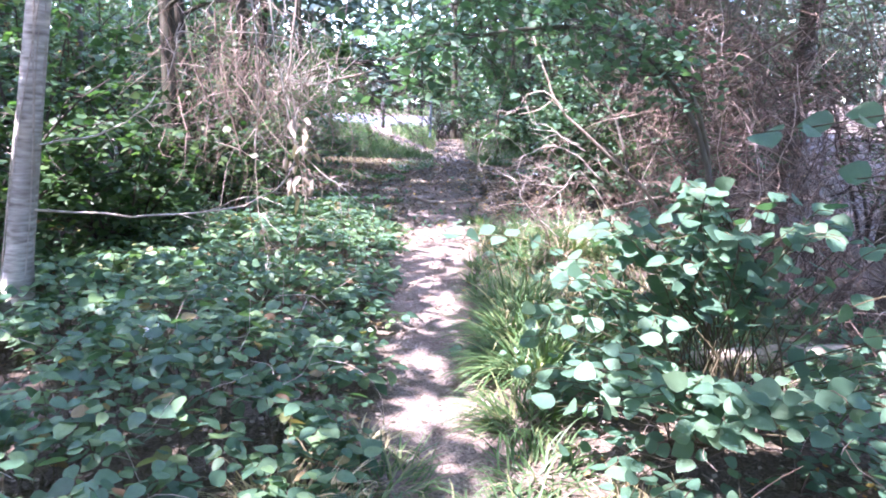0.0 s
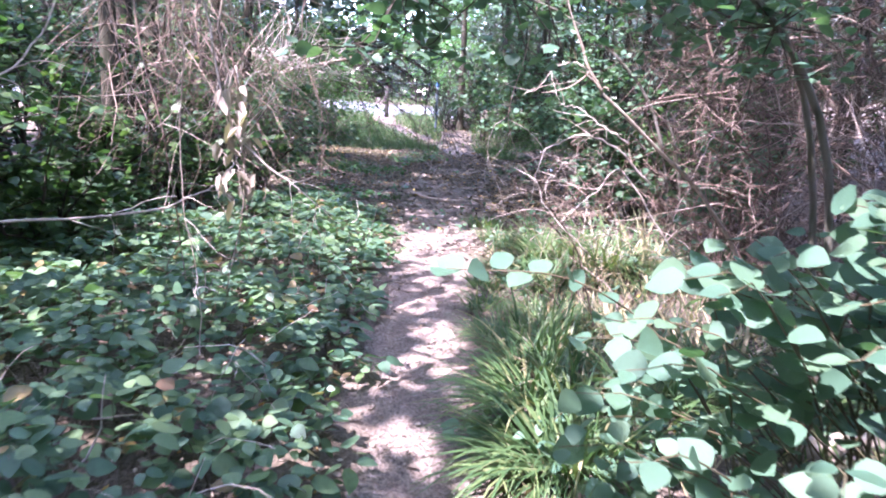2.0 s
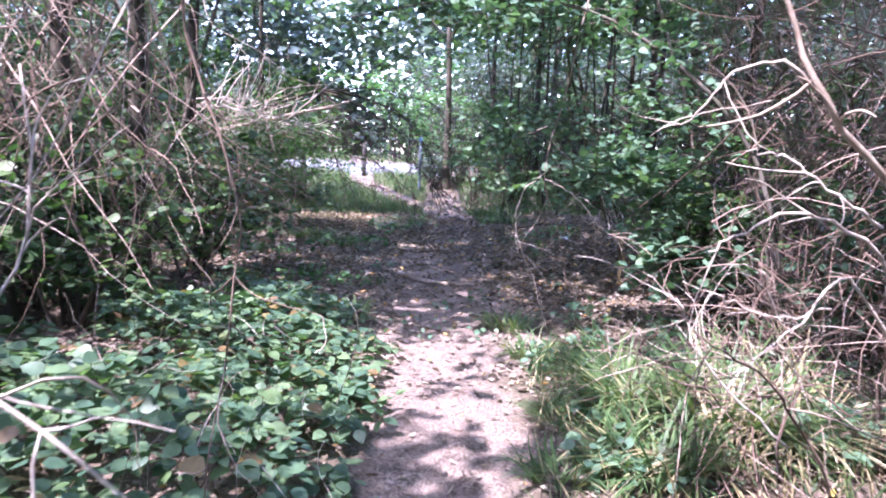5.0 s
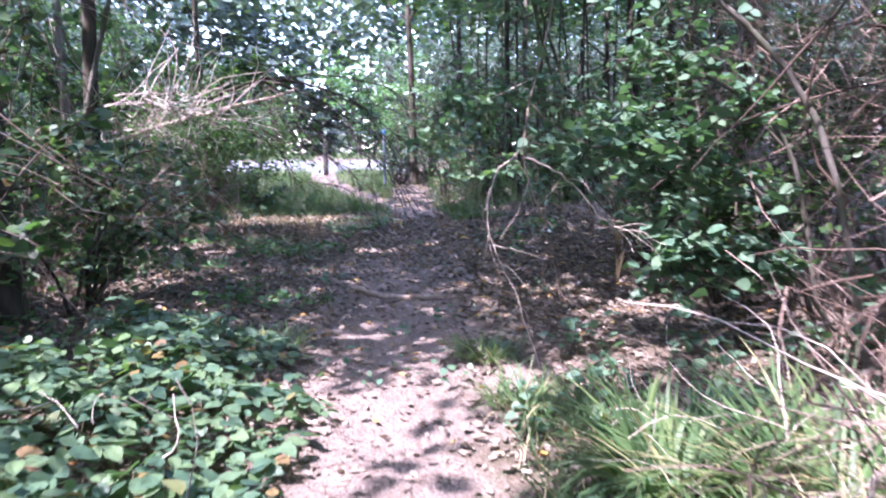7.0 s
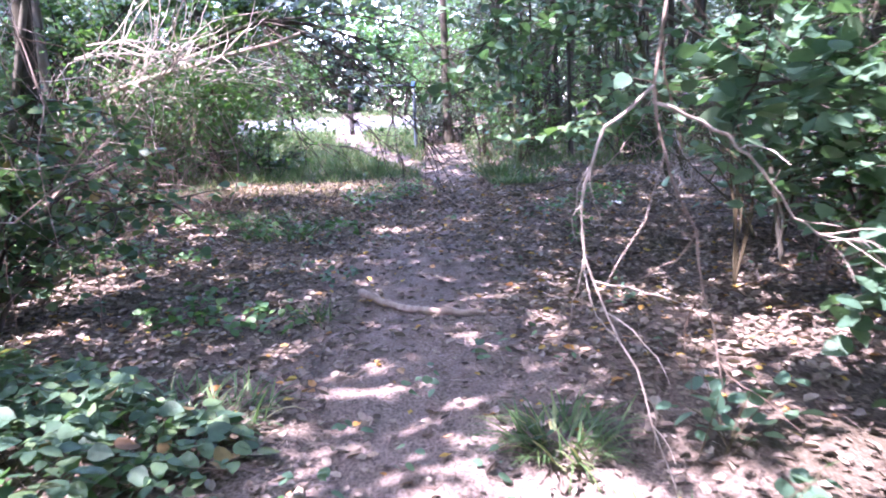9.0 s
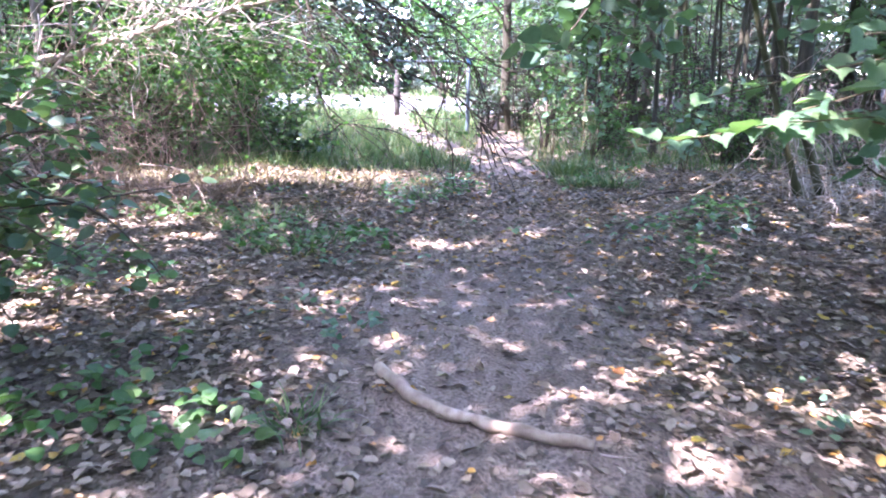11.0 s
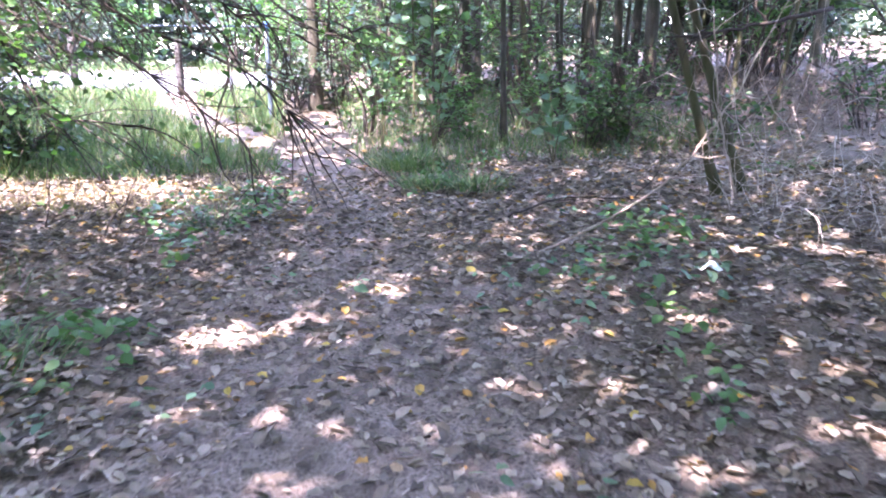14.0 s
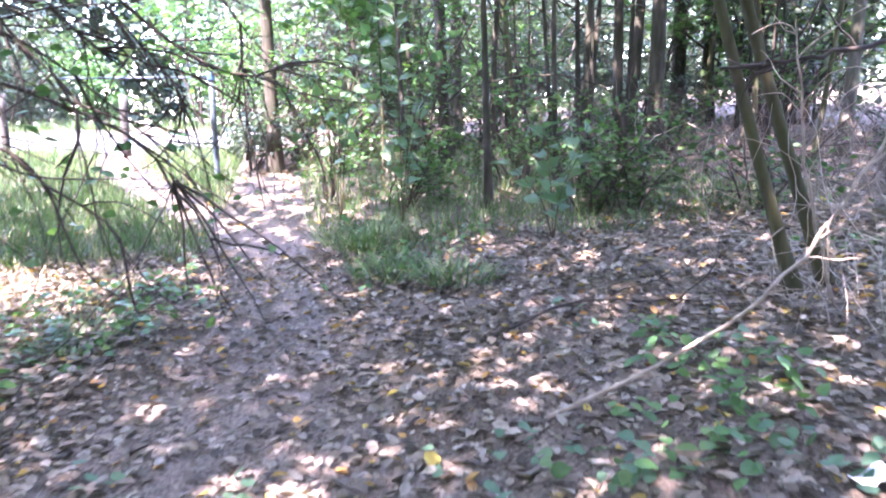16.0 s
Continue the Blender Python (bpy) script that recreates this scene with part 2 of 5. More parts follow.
GRASS = leaf_material("grass_blade", [(0, (0.05, 0.1, 0.04)), (0.6, (0.08, 0.145, 0.055)), (0.9, (0.14, 0.19, 0.075)), (1, (0.36, 0.32, 0.18))], 0.3, 0.5, 0.1)
STRAW = leaf_material("dry_grass_blade", [(0, (0.2, 0.17, 0.09)), (0.6, (0.36, 0.3, 0.18)), (1, (0.48, 0.42, 0.28))], 0.2, 0.65, 0.1)
LITTER = leaf_material("dead_leaf", [(0, (0.08, 0.062, 0.05)), (0.35, (0.17, 0.132, 0.108)), (0.7, (0.28, 0.225, 0.185)), (0.93, (0.38, 0.315, 0.27)), (0.97, (0.4, 0.2, 0.06)), (1, (0.45, 0.33, 0.08))], 0.08, 0.75, 0.3)
YELLOW = leaf_material("yellow_leaf", [(0, (0.5, 0.26, 0.06)), (0.5, (0.55, 0.42, 0.1)), (1, (0.42, 0.14, 0.05))], 0.15, 0.6)
DRY_TWIG = twig_material("dry_twig", [(0, (0.1, 0.07, 0.055)), (0.5, (0.22, 0.155, 0.125)), (0.85, (0.36, 0.28, 0.235)), (1, (0.5, 0.42, 0.37))])
RED_TWIG = twig_material("brown_twig", [(0, (0.05, 0.034, 0.028)), (0.45, (0.15, 0.1, 0.082)), (0.8, (0.3, 0.215, 0.18)), (1, (0.5, 0.4, 0.35))])
PALE_TWIG = twig_material("pale_twig", [(0, (0.38, 0.31, 0.26)), (0.5, (0.5, 0.43, 0.38)), (1, (0.6, 0.53, 0.48))])
DARK_TWIG = twig_material("dark_twig", [(0, (0.035, 0.028, 0.025)), (1, (0.08, 0.065, 0.055))])
GREEN_STEM = twig_material("green_stem", [(0, (0.06, 0.06, 0.03)), (1, (0.13, 0.1, 0.06))])
BARK_DARK = bark_material("dark_bark", (0.03, 0.025, 0.02), (0.1, 0.085, 0.07), moss=(0.03, 0.04, 0.02))
BARK_GREY = bark_material("grey_bark", (0.07, 0.06, 0.052), (0.2, 0.18, 0.16), moss=(0.07, 0.08, 0.045))
BARK_MOSS = bark_material("mossy_bark", (0.045, 0.045, 0.025), (0.12, 0.11, 0.07), moss=(0.05, 0.065, 0.02))
BARK_PALE = bark_material("pale_bark", (0.22, 0.19, 0.175), (0.7, 0.66, 0.63), 7, (1, 1, 5), 0.02, moss=(0.2, 0.17, 0.155))
DEADWOOD = bark_material("dead_wood", (0.26, 0.2, 0.16), (0.5, 0.42, 0.35), 22, (1, 1, 1), 0.006, moss=(0.2, 0.15, 0.12))


def soil_material():
    m, nodes, links, bsdf = blank("woodland_soil")
    at = nodes.new("ShaderNodeAttribute")
    at.attribute_name = "trodden"
    fine, mid, big = grain(nodes, links, 60, 6), grain(nodes, links, 7, 5), grain(nodes, links, 0.9, 4)
    path = ramp(nodes, links, fine, [(0.3, (0.085, 0.066, 0.056)), (0.5, (0.205, 0.163, 0.142)), (0.72, (0.32, 0.262, 0.232))])
    path = mixed(nodes, links, ramp(nodes, links, mid, [(0.45, (0, 0, 0)), (0.7, (0.5, 0.5, 0.5))]), path, (0.15, 0.11, 0.095, 1))
    mould = ramp(nodes, links, fine, [(0.3, (0.07, 0.053, 0.043)), (0.52, (0.16, 0.124, 0.102)), (0.75, (0.27, 0.215, 0.182))])
    mould = mixed(nodes, links, ramp(nodes, links, big, [(0.42, (0, 0, 0)), (0.66, (0.6, 0.6, 0.6))]), mould, (0.06, 0.055, 0.03, 1))
    links.new(mixed(nodes, links, at.outputs["Fac"], mould, path), bsdf.inputs["Base Color"])
    bsdf.inputs["Roughness"].default_value = 0.95
    bsdf.inputs["Specular IOR Level"].default_value = 0.15
    bumped(nodes, links, bsdf, fine, 0.9, 0.02)
    return m


def plain_material(name, a, b, rough=0.6, scale=30, metal=0.0):
    m, nodes, links, bsdf = blank(name)
    links.new(ramp(nodes, links, grain(nodes, links, scale, 5), [(0.35, a), (0.65, b)]), bsdf.inputs["Base Color"])
    bsdf.inputs["Roughness"].default_value, bsdf.inputs["Metallic"].default_value = rough, metal
    return m


SOIL = soil_material()
PAPER = plain_material("white_paper", (0.78, 0.79, 0.82), (0.86, 0.86, 0.88), 0.6)
GRAVEL = plain_material("pale_gravel", (0.1, 0.102, 0.107), (0.17, 0.173, 0.18), 0.9, 25)
BLUE_PAINT = plain_material("blue_paint", (0.05, 0.13, 0.3), (0.09, 0.2, 0.4), 0.45)
STEEL = plain_material("weathered_steel", (0.05, 0.075, 0.1), (0.1, 0.13, 0.16), 0.5)
DARK_POST = plain_material("weathered_post", (0.04, 0.035, 0.035), (0.1, 0.09, 0.085), 0.85)

# ---- ground ----
gx = np.unique(np.concatenate([np.arange(-5, 5.01, 0.08), np.arange(-14, 16.1, 0.4), np.linspace(-60, 60, 41), np.linspace(-500, 500, 31)]).round(3))
gy = np.unique(np.concatenate([np.arange(0, 21.01, 0.08), np.arange(-8, 46, 0.4), np.linspace(-60, 110, 45), np.linspace(-500, 900, 41)]).round(3))
X, Y = np.meshgrid(gx, gy, indexing="ij")
Z = ground_z(X, Y) + rng.normal(0, 0.004, X.shape)
idx = np.arange(X.size).reshape(X.shape)
quads = np.stack([idx[:-1, :-1], idx[1:, :-1], idx[1:, 1:], idx[:-1, 1:]], -1).reshape(-1, 4)
heap = Heap().add(np.stack([X, Y, Z], -1), quads.ravel(), np.full(len(quads), 4))
ground = alone("ground", heap, SOIL, "bare trodden soil path through dark leaf mould", "ground", "structure", shade_smooth=True)
wobble = 0.22 * np.sin(3.1 * Y) + 0.15 * np.sin(7.3 * Y + 2 * X)
trod = ((1 - smooth(0.7, 1.5, off_path(X, Y) + wobble)) * (1 - 0.75 * smooth(20, 22.5, Y))).ravel()
ground.data.attributes.new("trodden", "FLOAT", "POINT").data.foreach_set("value", trod.astype(np.float32))

# the pale sunlit track beyond the wood
u = np.linspace(-45, 0.4, 90)
w = np.linspace(0, 4.5, 12)
U, W = np.meshgrid(u, w, indexing="ij")
TX, TY = U, 29.0 + W - 0.05 * U + 0.15 * np.sin(U)
TZ = ground_z(TX, TY) + 0.03 - 0.04 * (np.abs(W - 2.25) > 2.1) + rng.normal(0, 0.006, TX.shape)
idx = np.arange(TX.size).reshape(TX.shape)
quads = np.stack([idx[:-1, :-1], idx[1:, :-1], idx[1:, 1:], idx[:-1, 1:]], -1).reshape(-1, 4)
alone("road", Heap().add(np.stack([TX, TY, TZ], -1), quads.ravel(), np.full(len(quads), 4)), GRAVEL, "pale gravel track in full sun beyond the trees", "road", "structure")

# ---- trees ----
def open_sky(x, y):
    """The gap in the woods over the track, through which the sky shows."""
    a = np.degrees(np.arctan2(x, y - 9.0))
    return (a > -11.5) & (a < -2.0) & (y > 28)


TRUNKS = []


def tree(x, y, r, h, lean=(0, 0), mat=BARK_DARK, label="slim dark-barked woodland tree with leafy crown", forks=0, limb_from=3.0):
    z = float(ground_z(x, y)) - 0.05
    ob = thing("tree", x, y, z, label, "tree", "woodland trees")
    k = 14
    s = np.linspace(0, 1, k)
    mid = np.stack([x + lean[0] * h * s + 0.05 * np.sin(5 * s + x), y + lean[1] * h * s + 0.05 * np.cos(4 * s + y), z + h * s], -1)
    rad = r * (1 - 0.75 * s) + 0.5 * r * np.exp(-s * h / 0.18)
    hp = tubes(Heap(), mid[None], rad[None], 10)
    n = 7
    part("trunk", hp, mat, ob, shade_smooth=True)
    i = rng.integers(int(k * min(limb_from / h, 0.8)), k - 1, n)
    a = rng.uniform(0, TAU, n)
    limb = wander(mid[i], np.stack([np.cos(a), np.sin(a), rng.uniform(0.2, 0.9, n)], -1), rng.uniform(1.2, 2.8, n), 8, 0.2)
    for q in range(n):
        part("limb", tubes(Heap(), limb[q:q + 1], taper(1, 8, r * 0.3, 0.25), 6), mat, ob, shade_smooth=True)
    TRUNKS.append((x + lean[0] * h * 0.8, y + lean[1] * h * 0.8, ob))
    return ob


# near and mid trees that the walk passes
pale = tree(-2.95, 4.6, 0.092, 8.5, (0.165, 0.0), BARK_PALE, "slim tree with pale flaking bark and thin climbing vines")
for q in range(9):
    a0, s = rng.uniform(0, TAU), np.linspace(0, 1, 24)
    zz = s * rng.uniform(2.0, 3.6)
    rr = 0.092 * (1 - 0.75 * zz / 8.5) + 0.046 * np.exp(-zz / 0.18) + 0.004
    aa = a0 + 0.9 * np.sin(3 * s + q) + 0.5 * s
    part("climbing_vine", tubes(Heap(), np.stack([-2.95 + 0.165 * zz + 0.05 * np.sin(5 * zz / 8.5 - 2.95) + rr * np.cos(aa), 4.6 + 0.05 * np.cos(4 * zz / 8.5 + 4.6) + rr * np.sin(aa), zz], -1)[None], np.full((1, 24), rng.uniform(0.003, 0.006)), 4), PALE_TWIG, pale)


def set_trees(rows):
    for x, y, r, h, lean, mat in rows:
        tree(x, y, r, h, lean, mat)


set_trees((
    (-3.1, 8.0, 0.09, 8.5, (0.01, 0.02), BARK_DARK),
    (-3.7, 9.6, 0.13, 9.5, (-0.01, 0.02), BARK_DARK),
    (-3.3, 11.4, 0.1, 9, (0.02, 0), BARK_DARK),
    (-3.85, 14.3, 0.1, 10, (0.07, 0), BARK_DARK),
    (-4.3, 14.2, 0.045, 6, (0.3, 0), BARK_GREY),
    (-4.9, 12.9, 0.14, 10, (0.02, 0), BARK_DARK),
    (-6.0, 15.2, 0.12, 10, (0, 0), BARK_GREY),
    (-6.8, 10.5, 0.16, 10, (0, 0), BARK_DARK),
    (3.22, 17.3, 0.038, 6, (-0.31, 0.02), BARK_MOSS),
    (3.5, 17.35, 0.042, 6, (-0.36, 0.02), BARK_MOSS),
    (5.6, 23.2, 0.12, 10, (-0.01, 0), BARK_DARK),
    (0.2, 26.0, 0.12, 10, (-0.02, 0), BARK_DARK),
    (2.8, 24.5, 0.1, 9, (-0.01, 0), BARK_DARK),
    (3.6, 27, 0.12, 10, (0.01, 0), BARK_GREY),
))
set_trees((
    (5.2, 23.5, 0.08, 10, (-0.03, 0), BARK_DARK),
    (6.4, 25.5, 0.1, 10, (0.03, 0), BARK_DARK),
    (7.6, 22, 0.09, 10, (0.05, 0), BARK_GREY),
    (4.6, 15.2, 0.1, 9, (0.03, 0), BARK_DARK),
    (5.4, 11.2, 0.12, 9, (0, 0), BARK_DARK),
    (5.3, 8.2, 0.1, 9, (0, 0), BARK_DARK),
    (1.7, 28.5, 0.1, 10, (0.02, 0), BARK_DARK),
    (-4.3, 21.0, 0.08, 9, (0, 0), BARK_DARK),
    (-6.5, 19.5, 0.11, 10, (0, 0), BARK_GREY),
    (-8.2, 16, 0.14, 10, (0, 0), BARK_GREY),
    (9.5, 19, 0.15, 10, (0, 0), BARK_GREY),
    (8.5, 26.5, 0.13, 10, (0, 0), BARK_DARK),
))
set_trees((
    (7, 14.5, 0.13, 10, (0, 0), BARK_DARK),
    (-6, 5, 0.13, 10, (0, 0), BARK_DARK),
    (-5.5, 0.5, 0.13, 10, (0, 0), BARK_DARK),
    (-2.5, -3.5, 0.13, 10, (0, 0), BARK_DARK),
    (3.8, 1.5, 0.12, 9, (0, 0), BARK_DARK),
    (3, -4, 0.12, 9, (0, 0), BARK_DARK),
    (-9.5, 7, 0.14, 10, (0, 0), BARK_DARK),
    (-9, -1, 0.14, 10, (0, 0), BARK_DARK),
))
for q in range(26):
    x, y = rng.uniform(1.2, 9.5), rng.uniform(20.5, 28)
    tree(x, y, rng.uniform(0.014, 0.055), rng.uniform(5, 10), (rng.normal(-0.02, 0.07), 0), (BARK_DARK, BARK_DARK, BARK_MOSS)[q % 3], "thin woodland tree stem among undergrowth", limb_from=1.8)
for q in range(46):
    a = rng.uniform(-1.0, 1.0)
    d = rng.uniform(19, 42)
    x, y = d * math.sin(a), 9 + d * math.cos(a)
    if 27.5 < y + 0.05 * x < 34.8 or (x < 1 and y > 22 and x > -9 and y < 37) or open_sky(x, y):
        continue
    tree(x, y, rng.uniform(0.07, 0.16), rng.uniform(8, 11), (rng.normal(0, 0.02), 0), BARK_GREY if rng.random() < 0.5 else BARK_DARK, limb_from=2.2)


# ---- canopy ----
def sunny(x, y):
    """How much of the sun the gaps between the crowns let down to a spot of ground."""
    v = 0.2 + 0.2 * np.exp(-((x - 0.2) / 1.4) ** 2 - ((y - 5.5) / 3.5) ** 2)
    v = v + 0.3 * np.exp(-((x - 0.1) / 1.4) ** 2 - ((y - 9.4) / 1.6) ** 2) + 0.55 * np.exp(-((x + 1.5) / 1.0) ** 2 - ((y - 8.8) / 1.5) ** 2)
    v = v + 0.3 * np.exp(-((x - 0.6) / 0.8) ** 2 - ((y - 3.3) / 0.8) ** 2)
    v = v + 0.25 * np.exp(-((x + 2.2) / 1.5) ** 2 - ((y - 7.0) / 2.0) ** 2) + 0.08 * np.exp(-((x - 2.2) / 1.5) ** 2 - ((y - 7.5) / 2.0) ** 2)
    v = v - 0.24 * np.exp(-((x + 0.2) / 3.0) ** 2 - ((y - 15.2) / 3.2) ** 2) + 0.1 * np.exp(-((x - 2.6) / 1.2) ** 2 - ((y - 7.3) / 1.2) ** 2)
    v = v + 0.38 * np.exp(-((x - 1.05) / 1.0) ** 2 - ((y - 12.95) / 0.95) ** 2) + 0.25 * np.exp(-((x + 1.2) / 0.6) ** 2 - ((y - 13.9) / 0.6) ** 2)
    v = v + 0.6 * np.exp(-((x - 0.3) / 0.28) ** 2 - ((y - 16.3) / 0.22) ** 2) + 0.6 * np.exp(-((x + 0.55) / 0.38) ** 2 - ((y - 15.6) / 0.2) ** 2)
    v = v + 0.9 * np.exp(-((x + 3.0) / 2.2) ** 2 - ((y - 19.8) / 1.0) ** 2) + 0.55 * np.exp(-((x + 3.1) / 1.5) ** 2 - ((y - 13.3) / 2.3) ** 2)
    v = v + 0.75 * np.exp(-((x + 2.7) / 1.9) ** 2 - ((y - 18.6) / 0.9) ** 2) + 0.75 * np.exp(-((x - 1.75) / 0.7) ** 2 - ((y - 8.0) / 0.6) ** 2)
    v = v + 0.3 * np.exp(-((x + 3.0) / 1.2) ** 2 - ((y - 6.3) / 1.2) ** 2) + 0.6 * np.exp(-((x - 3.0) / 1.4) ** 2 - ((y - 11.6) / 1.4) ** 2) + 0.15 * np.exp(-((x - 1.6) / 1.0) ** 2 - ((y - 3.2) / 1.2) ** 2)
    v = np.where(y > 10.6, v - 0.05, v) + 0.35 * np.exp(-((x - 1.55) / 0.7) ** 2 - ((y - 7.05) / 0.7) ** 2)
    v = v + 0.4 * np.exp(-((x + 3.4) / 1.3) ** 2 - ((y - 16.2) / 1.3) ** 2) + 0.2 * np.exp(-((x - 2.2) / 0.7) ** 2 - ((y - 3.6) / 0.6) ** 2) + 0.3 * np.exp(-((x - 1.9) / 0.9) ** 2 - ((y - 10.2) / 0.7) ** 2) + 0.22 * np.exp(-((x - 0.8) / 0.5) ** 2 - ((y - 4.8) / 0.7) ** 2) + 0.2 * np.exp(-((x + 1.6) / 0.8) ** 2 - ((y - 11.9) / 0.7) ** 2)
    return v + (0.34 * smooth(20.5, 23, y) + 0.35 * smooth(25, 29, y)) * (1 - 0.8 * smooth(1.5, 4, x))


def patchy(x, y, low=2.5, high=13):
    """Smooth noise from 0 to 1 about 0.5, of patches some decimetres across."""
    v = np.zeros_like(x)
    r = np.random.default_rng(3)
    for q in range(26):
        a, f = r.uniform(0, TAU), r.uniform(low, high)
        v = v + np.sin(f * (x * np.cos(a) + y * np.sin(a)) + r.uniform(0, TAU)) / 26
    return 0.5 + 1.5 * v


N = 209000
fx, fy, fh = rng.uniform(-11, 13, N), rng.uniform(-6, 34, N), rng.uniform(5.0, 9.0, N)
keep = patchy(fx, fy, 4, 22) > sunny(fx, fy) * 1.25
fx, fy, fh = fx[keep], fy[keep], fh[keep]
P = np.stack([fx + SUN.x / SUN.z * fh, fy + SUN.y / SUN.z * fh, fh], -1)
tr = np.array([(x, y) for x, y, _ in TRUNKS])
near = np.argmin(((P[:, None, :2] - tr[None]) ** 2).sum(-1), 1)
way, up = leaf_ways(len(P), 0.5, tuple(SUN))
size = rng.uniform(0.17, 0.28, len(P))
for q, (x, y, ob) in enumerate(TRUNKS):
    sel = near == q
    if sel.sum() > 20:
        part("crown", leaves(Heap(), TINY, P[sel], way[sel], up[sel], size[sel]), WOODS, ob, "green leafy crown with gaps", "stuff")
    elif y > 18:
        n = 1500 if y > 29 else 160
        c = np.array([x, y, 5.6]) + rng.normal(0, 1, (n, 3)) * (1.5, 1.5, 2.0)
        wy, up2 = leaf_ways(n, 0.7)
        part("crown", leaves(Heap(), TINY, c, wy, up2, rng.uniform(0.2, 0.34, n)), HAZY_LEAF, ob, "green leafy crown with gaps", "stuff")


# ---- shrubs ----
def shrub(x, y, r, h, n, mat=WOODS, size=(0.06, 0.1), shape=TINY, stems=7, low=0.15, name="shrub", label="leafy green woodland shrub with thin stems", twig=DARK_TWIG, group="woodland shrubs"):
    z = float(ground_z(x, y)) - 0.02
    ob = thing(name, x, y, z, label, "shrub", group)
    a = rng.uniform(0, TAU, stems)
    start = np.stack([x + 0.12 * r * np.cos(a), y + 0.12 * r * np.sin(a), np.full(stems, z)], -1)
    way = np.stack([0.55 * r / h * np.cos(a), 0.55 * r / h * np.sin(a), np.ones(stems)], -1)
    st = wander(start, way, h * rng.uniform(0.75, 1.05, stems), 9, 0.16)
    for q in range(stems):
        part("stem", tubes(Heap(), st[q:q + 1], taper(1, 9, 0.008 + 0.006 * h, 0.25), 5), twig, ob, shade_smooth=True)
    nb = stems * 9
    s, k = rng.integers(0, stems, nb), rng.integers(2, 9, nb)
    b = rng.uniform(0, TAU, nb)
    br = wander(st[s, k], np.stack([np.cos(b), np.sin(b), rng.normal(0.25, 0.3, nb)], -1), rng.uniform(0.3, 0.9, nb) * r, 6, 0.25, 0.05)
    part("branchwork", tubes(Heap(), br, taper(nb, 6, 0.005 + 0.002 * h, 0.3), 3), twig, ob, kind="stuff")
    q, f = rng.integers(0, nb, n), rng.uniform(0.15, 1, n) * 5
    i = np.minimum(f.astype(int), 4)
    p = br[q, i] + (br[q, i + 1] - br[q, i]) * (f - i)[:, None] + rng.normal(0, 0.05 * r, (n, 3))
    p[:, 2] = np.maximum(p[:, 2], z + low * h * rng.uniform(0.3, 1, n))
    wy, up = leaf_ways(n, 0.55)
    part("foliage", leaves(Heap(), shape, p, wy, up, rng.uniform(*size, n)), mat, ob, kind="stuff")
    return ob


# left side, behind the bramble


def set_shrubs_left(rows):
    for x, y, r, h, n in rows:
        if y < 14:
            shrub(x, y, r, h, n, (BRAMBLE, WOODS, BUSH)[int(rng.integers(0, 3))], (0.06, 0.11), OVATE)
        else:
            shrub(x, y, r, h, n, WOODS if rng.random() < 0.6 else LIGHT_LEAF)


set_shrubs_left((
    (-3.9, 5.4, 1.0, 2.2, 2200),
    (-4.6, 7.2, 1.3, 3.0, 2600),
    (-3.2, 6.6, 0.8, 1.5, 1500),
    (-5.2, 9.6, 1.4, 3.4, 2600),
    (-4.2, 11.0, 1.2, 2.6, 2200),
    (-5.6, 12.6, 1.5, 3.6, 2600),
    (-3.8, 14.0, 0.9, 1.3, 1300),
    (-5.6, 15.9, 1.0, 1.6, 1500),
    (-6.9, 17.6, 1.3, 2.4, 1800),
    (-7.5, 13.5, 1.8, 4.2, 2600),
    (-7.0, 20.5, 1.5, 3.0, 1800),
    (-5.8, 25.5, 1.2, 2.6, 1500),
    (-7.4, 24.2, 1.5, 3.2, 1800),
    (-8.8, 26.2, 1.6, 3.4, 1600),
    (-6.6, 27.2, 1.3, 2.8, 1400),
))
set_shrubs_left((
    (-7.5, 22.0, 1.3, 2.6, 1400),
    (-3.0, 9.4, 0.8, 1.7, 1200),
    (-3.5, 8.2, 0.9, 2.2, 1600),
    (-2.9, 11.8, 0.8, 1.8, 1300),
    (-3.6, 10.2, 0.9, 2.6, 1500),
    (-4.4, 13.6, 1.0, 2.4, 1500),
    (-3.2, 7.4, 0.7, 1.6, 1100),
    (-4.0, 5.9, 0.7, 1.2, 900),
    (-9, 19, 2, 4, 2200),
    (-8, 8, 1.8, 4.0, 2400),
    (-6.2, 6.2, 1.3, 3.2, 1800),
))
# right side


def set_shrubs_right(rows):
    for x, y, r, h, n in rows:
        shrub(x, y, r, h, int(n * 0.55) if y > 20 else n, LIGHT_LEAF if y > 20 and rng.random() < 0.7 else WOODS)


set_shrubs_right((
    (3.1, 12.2, 1.1, 2.3, 2000),
    (3.9, 10.6, 1.2, 2.8, 2200),
    (2.6, 11.2, 0.8, 1.6, 1300),
    (4.6, 13.2, 1.3, 3.2, 2200),
    (5.6, 9.0, 1.4, 3.6, 2200),
    (6.2, 15.5, 1.4, 3.2, 1800),
    (3.2, 22.4, 1.0, 1.7, 1300),
    (1.6, 21.6, 0.8, 1.0, 1000),
    (2.2, 23.6, 1.1, 2.6, 1500),
    (1.4, 25.0, 1.2, 2.8, 1500),
    (0.9, 23.0, 0.8, 1.6, 1200),
    (2.6, 26.5, 1.5, 3.6, 2000),
    (0.7, 27.2, 1.0, 3.0, 1600),
    (-0.4, 27.6, 0.8, 2.6, 1300),
    (1.9, 27.9, 1.0, 3.0, 1300),
))
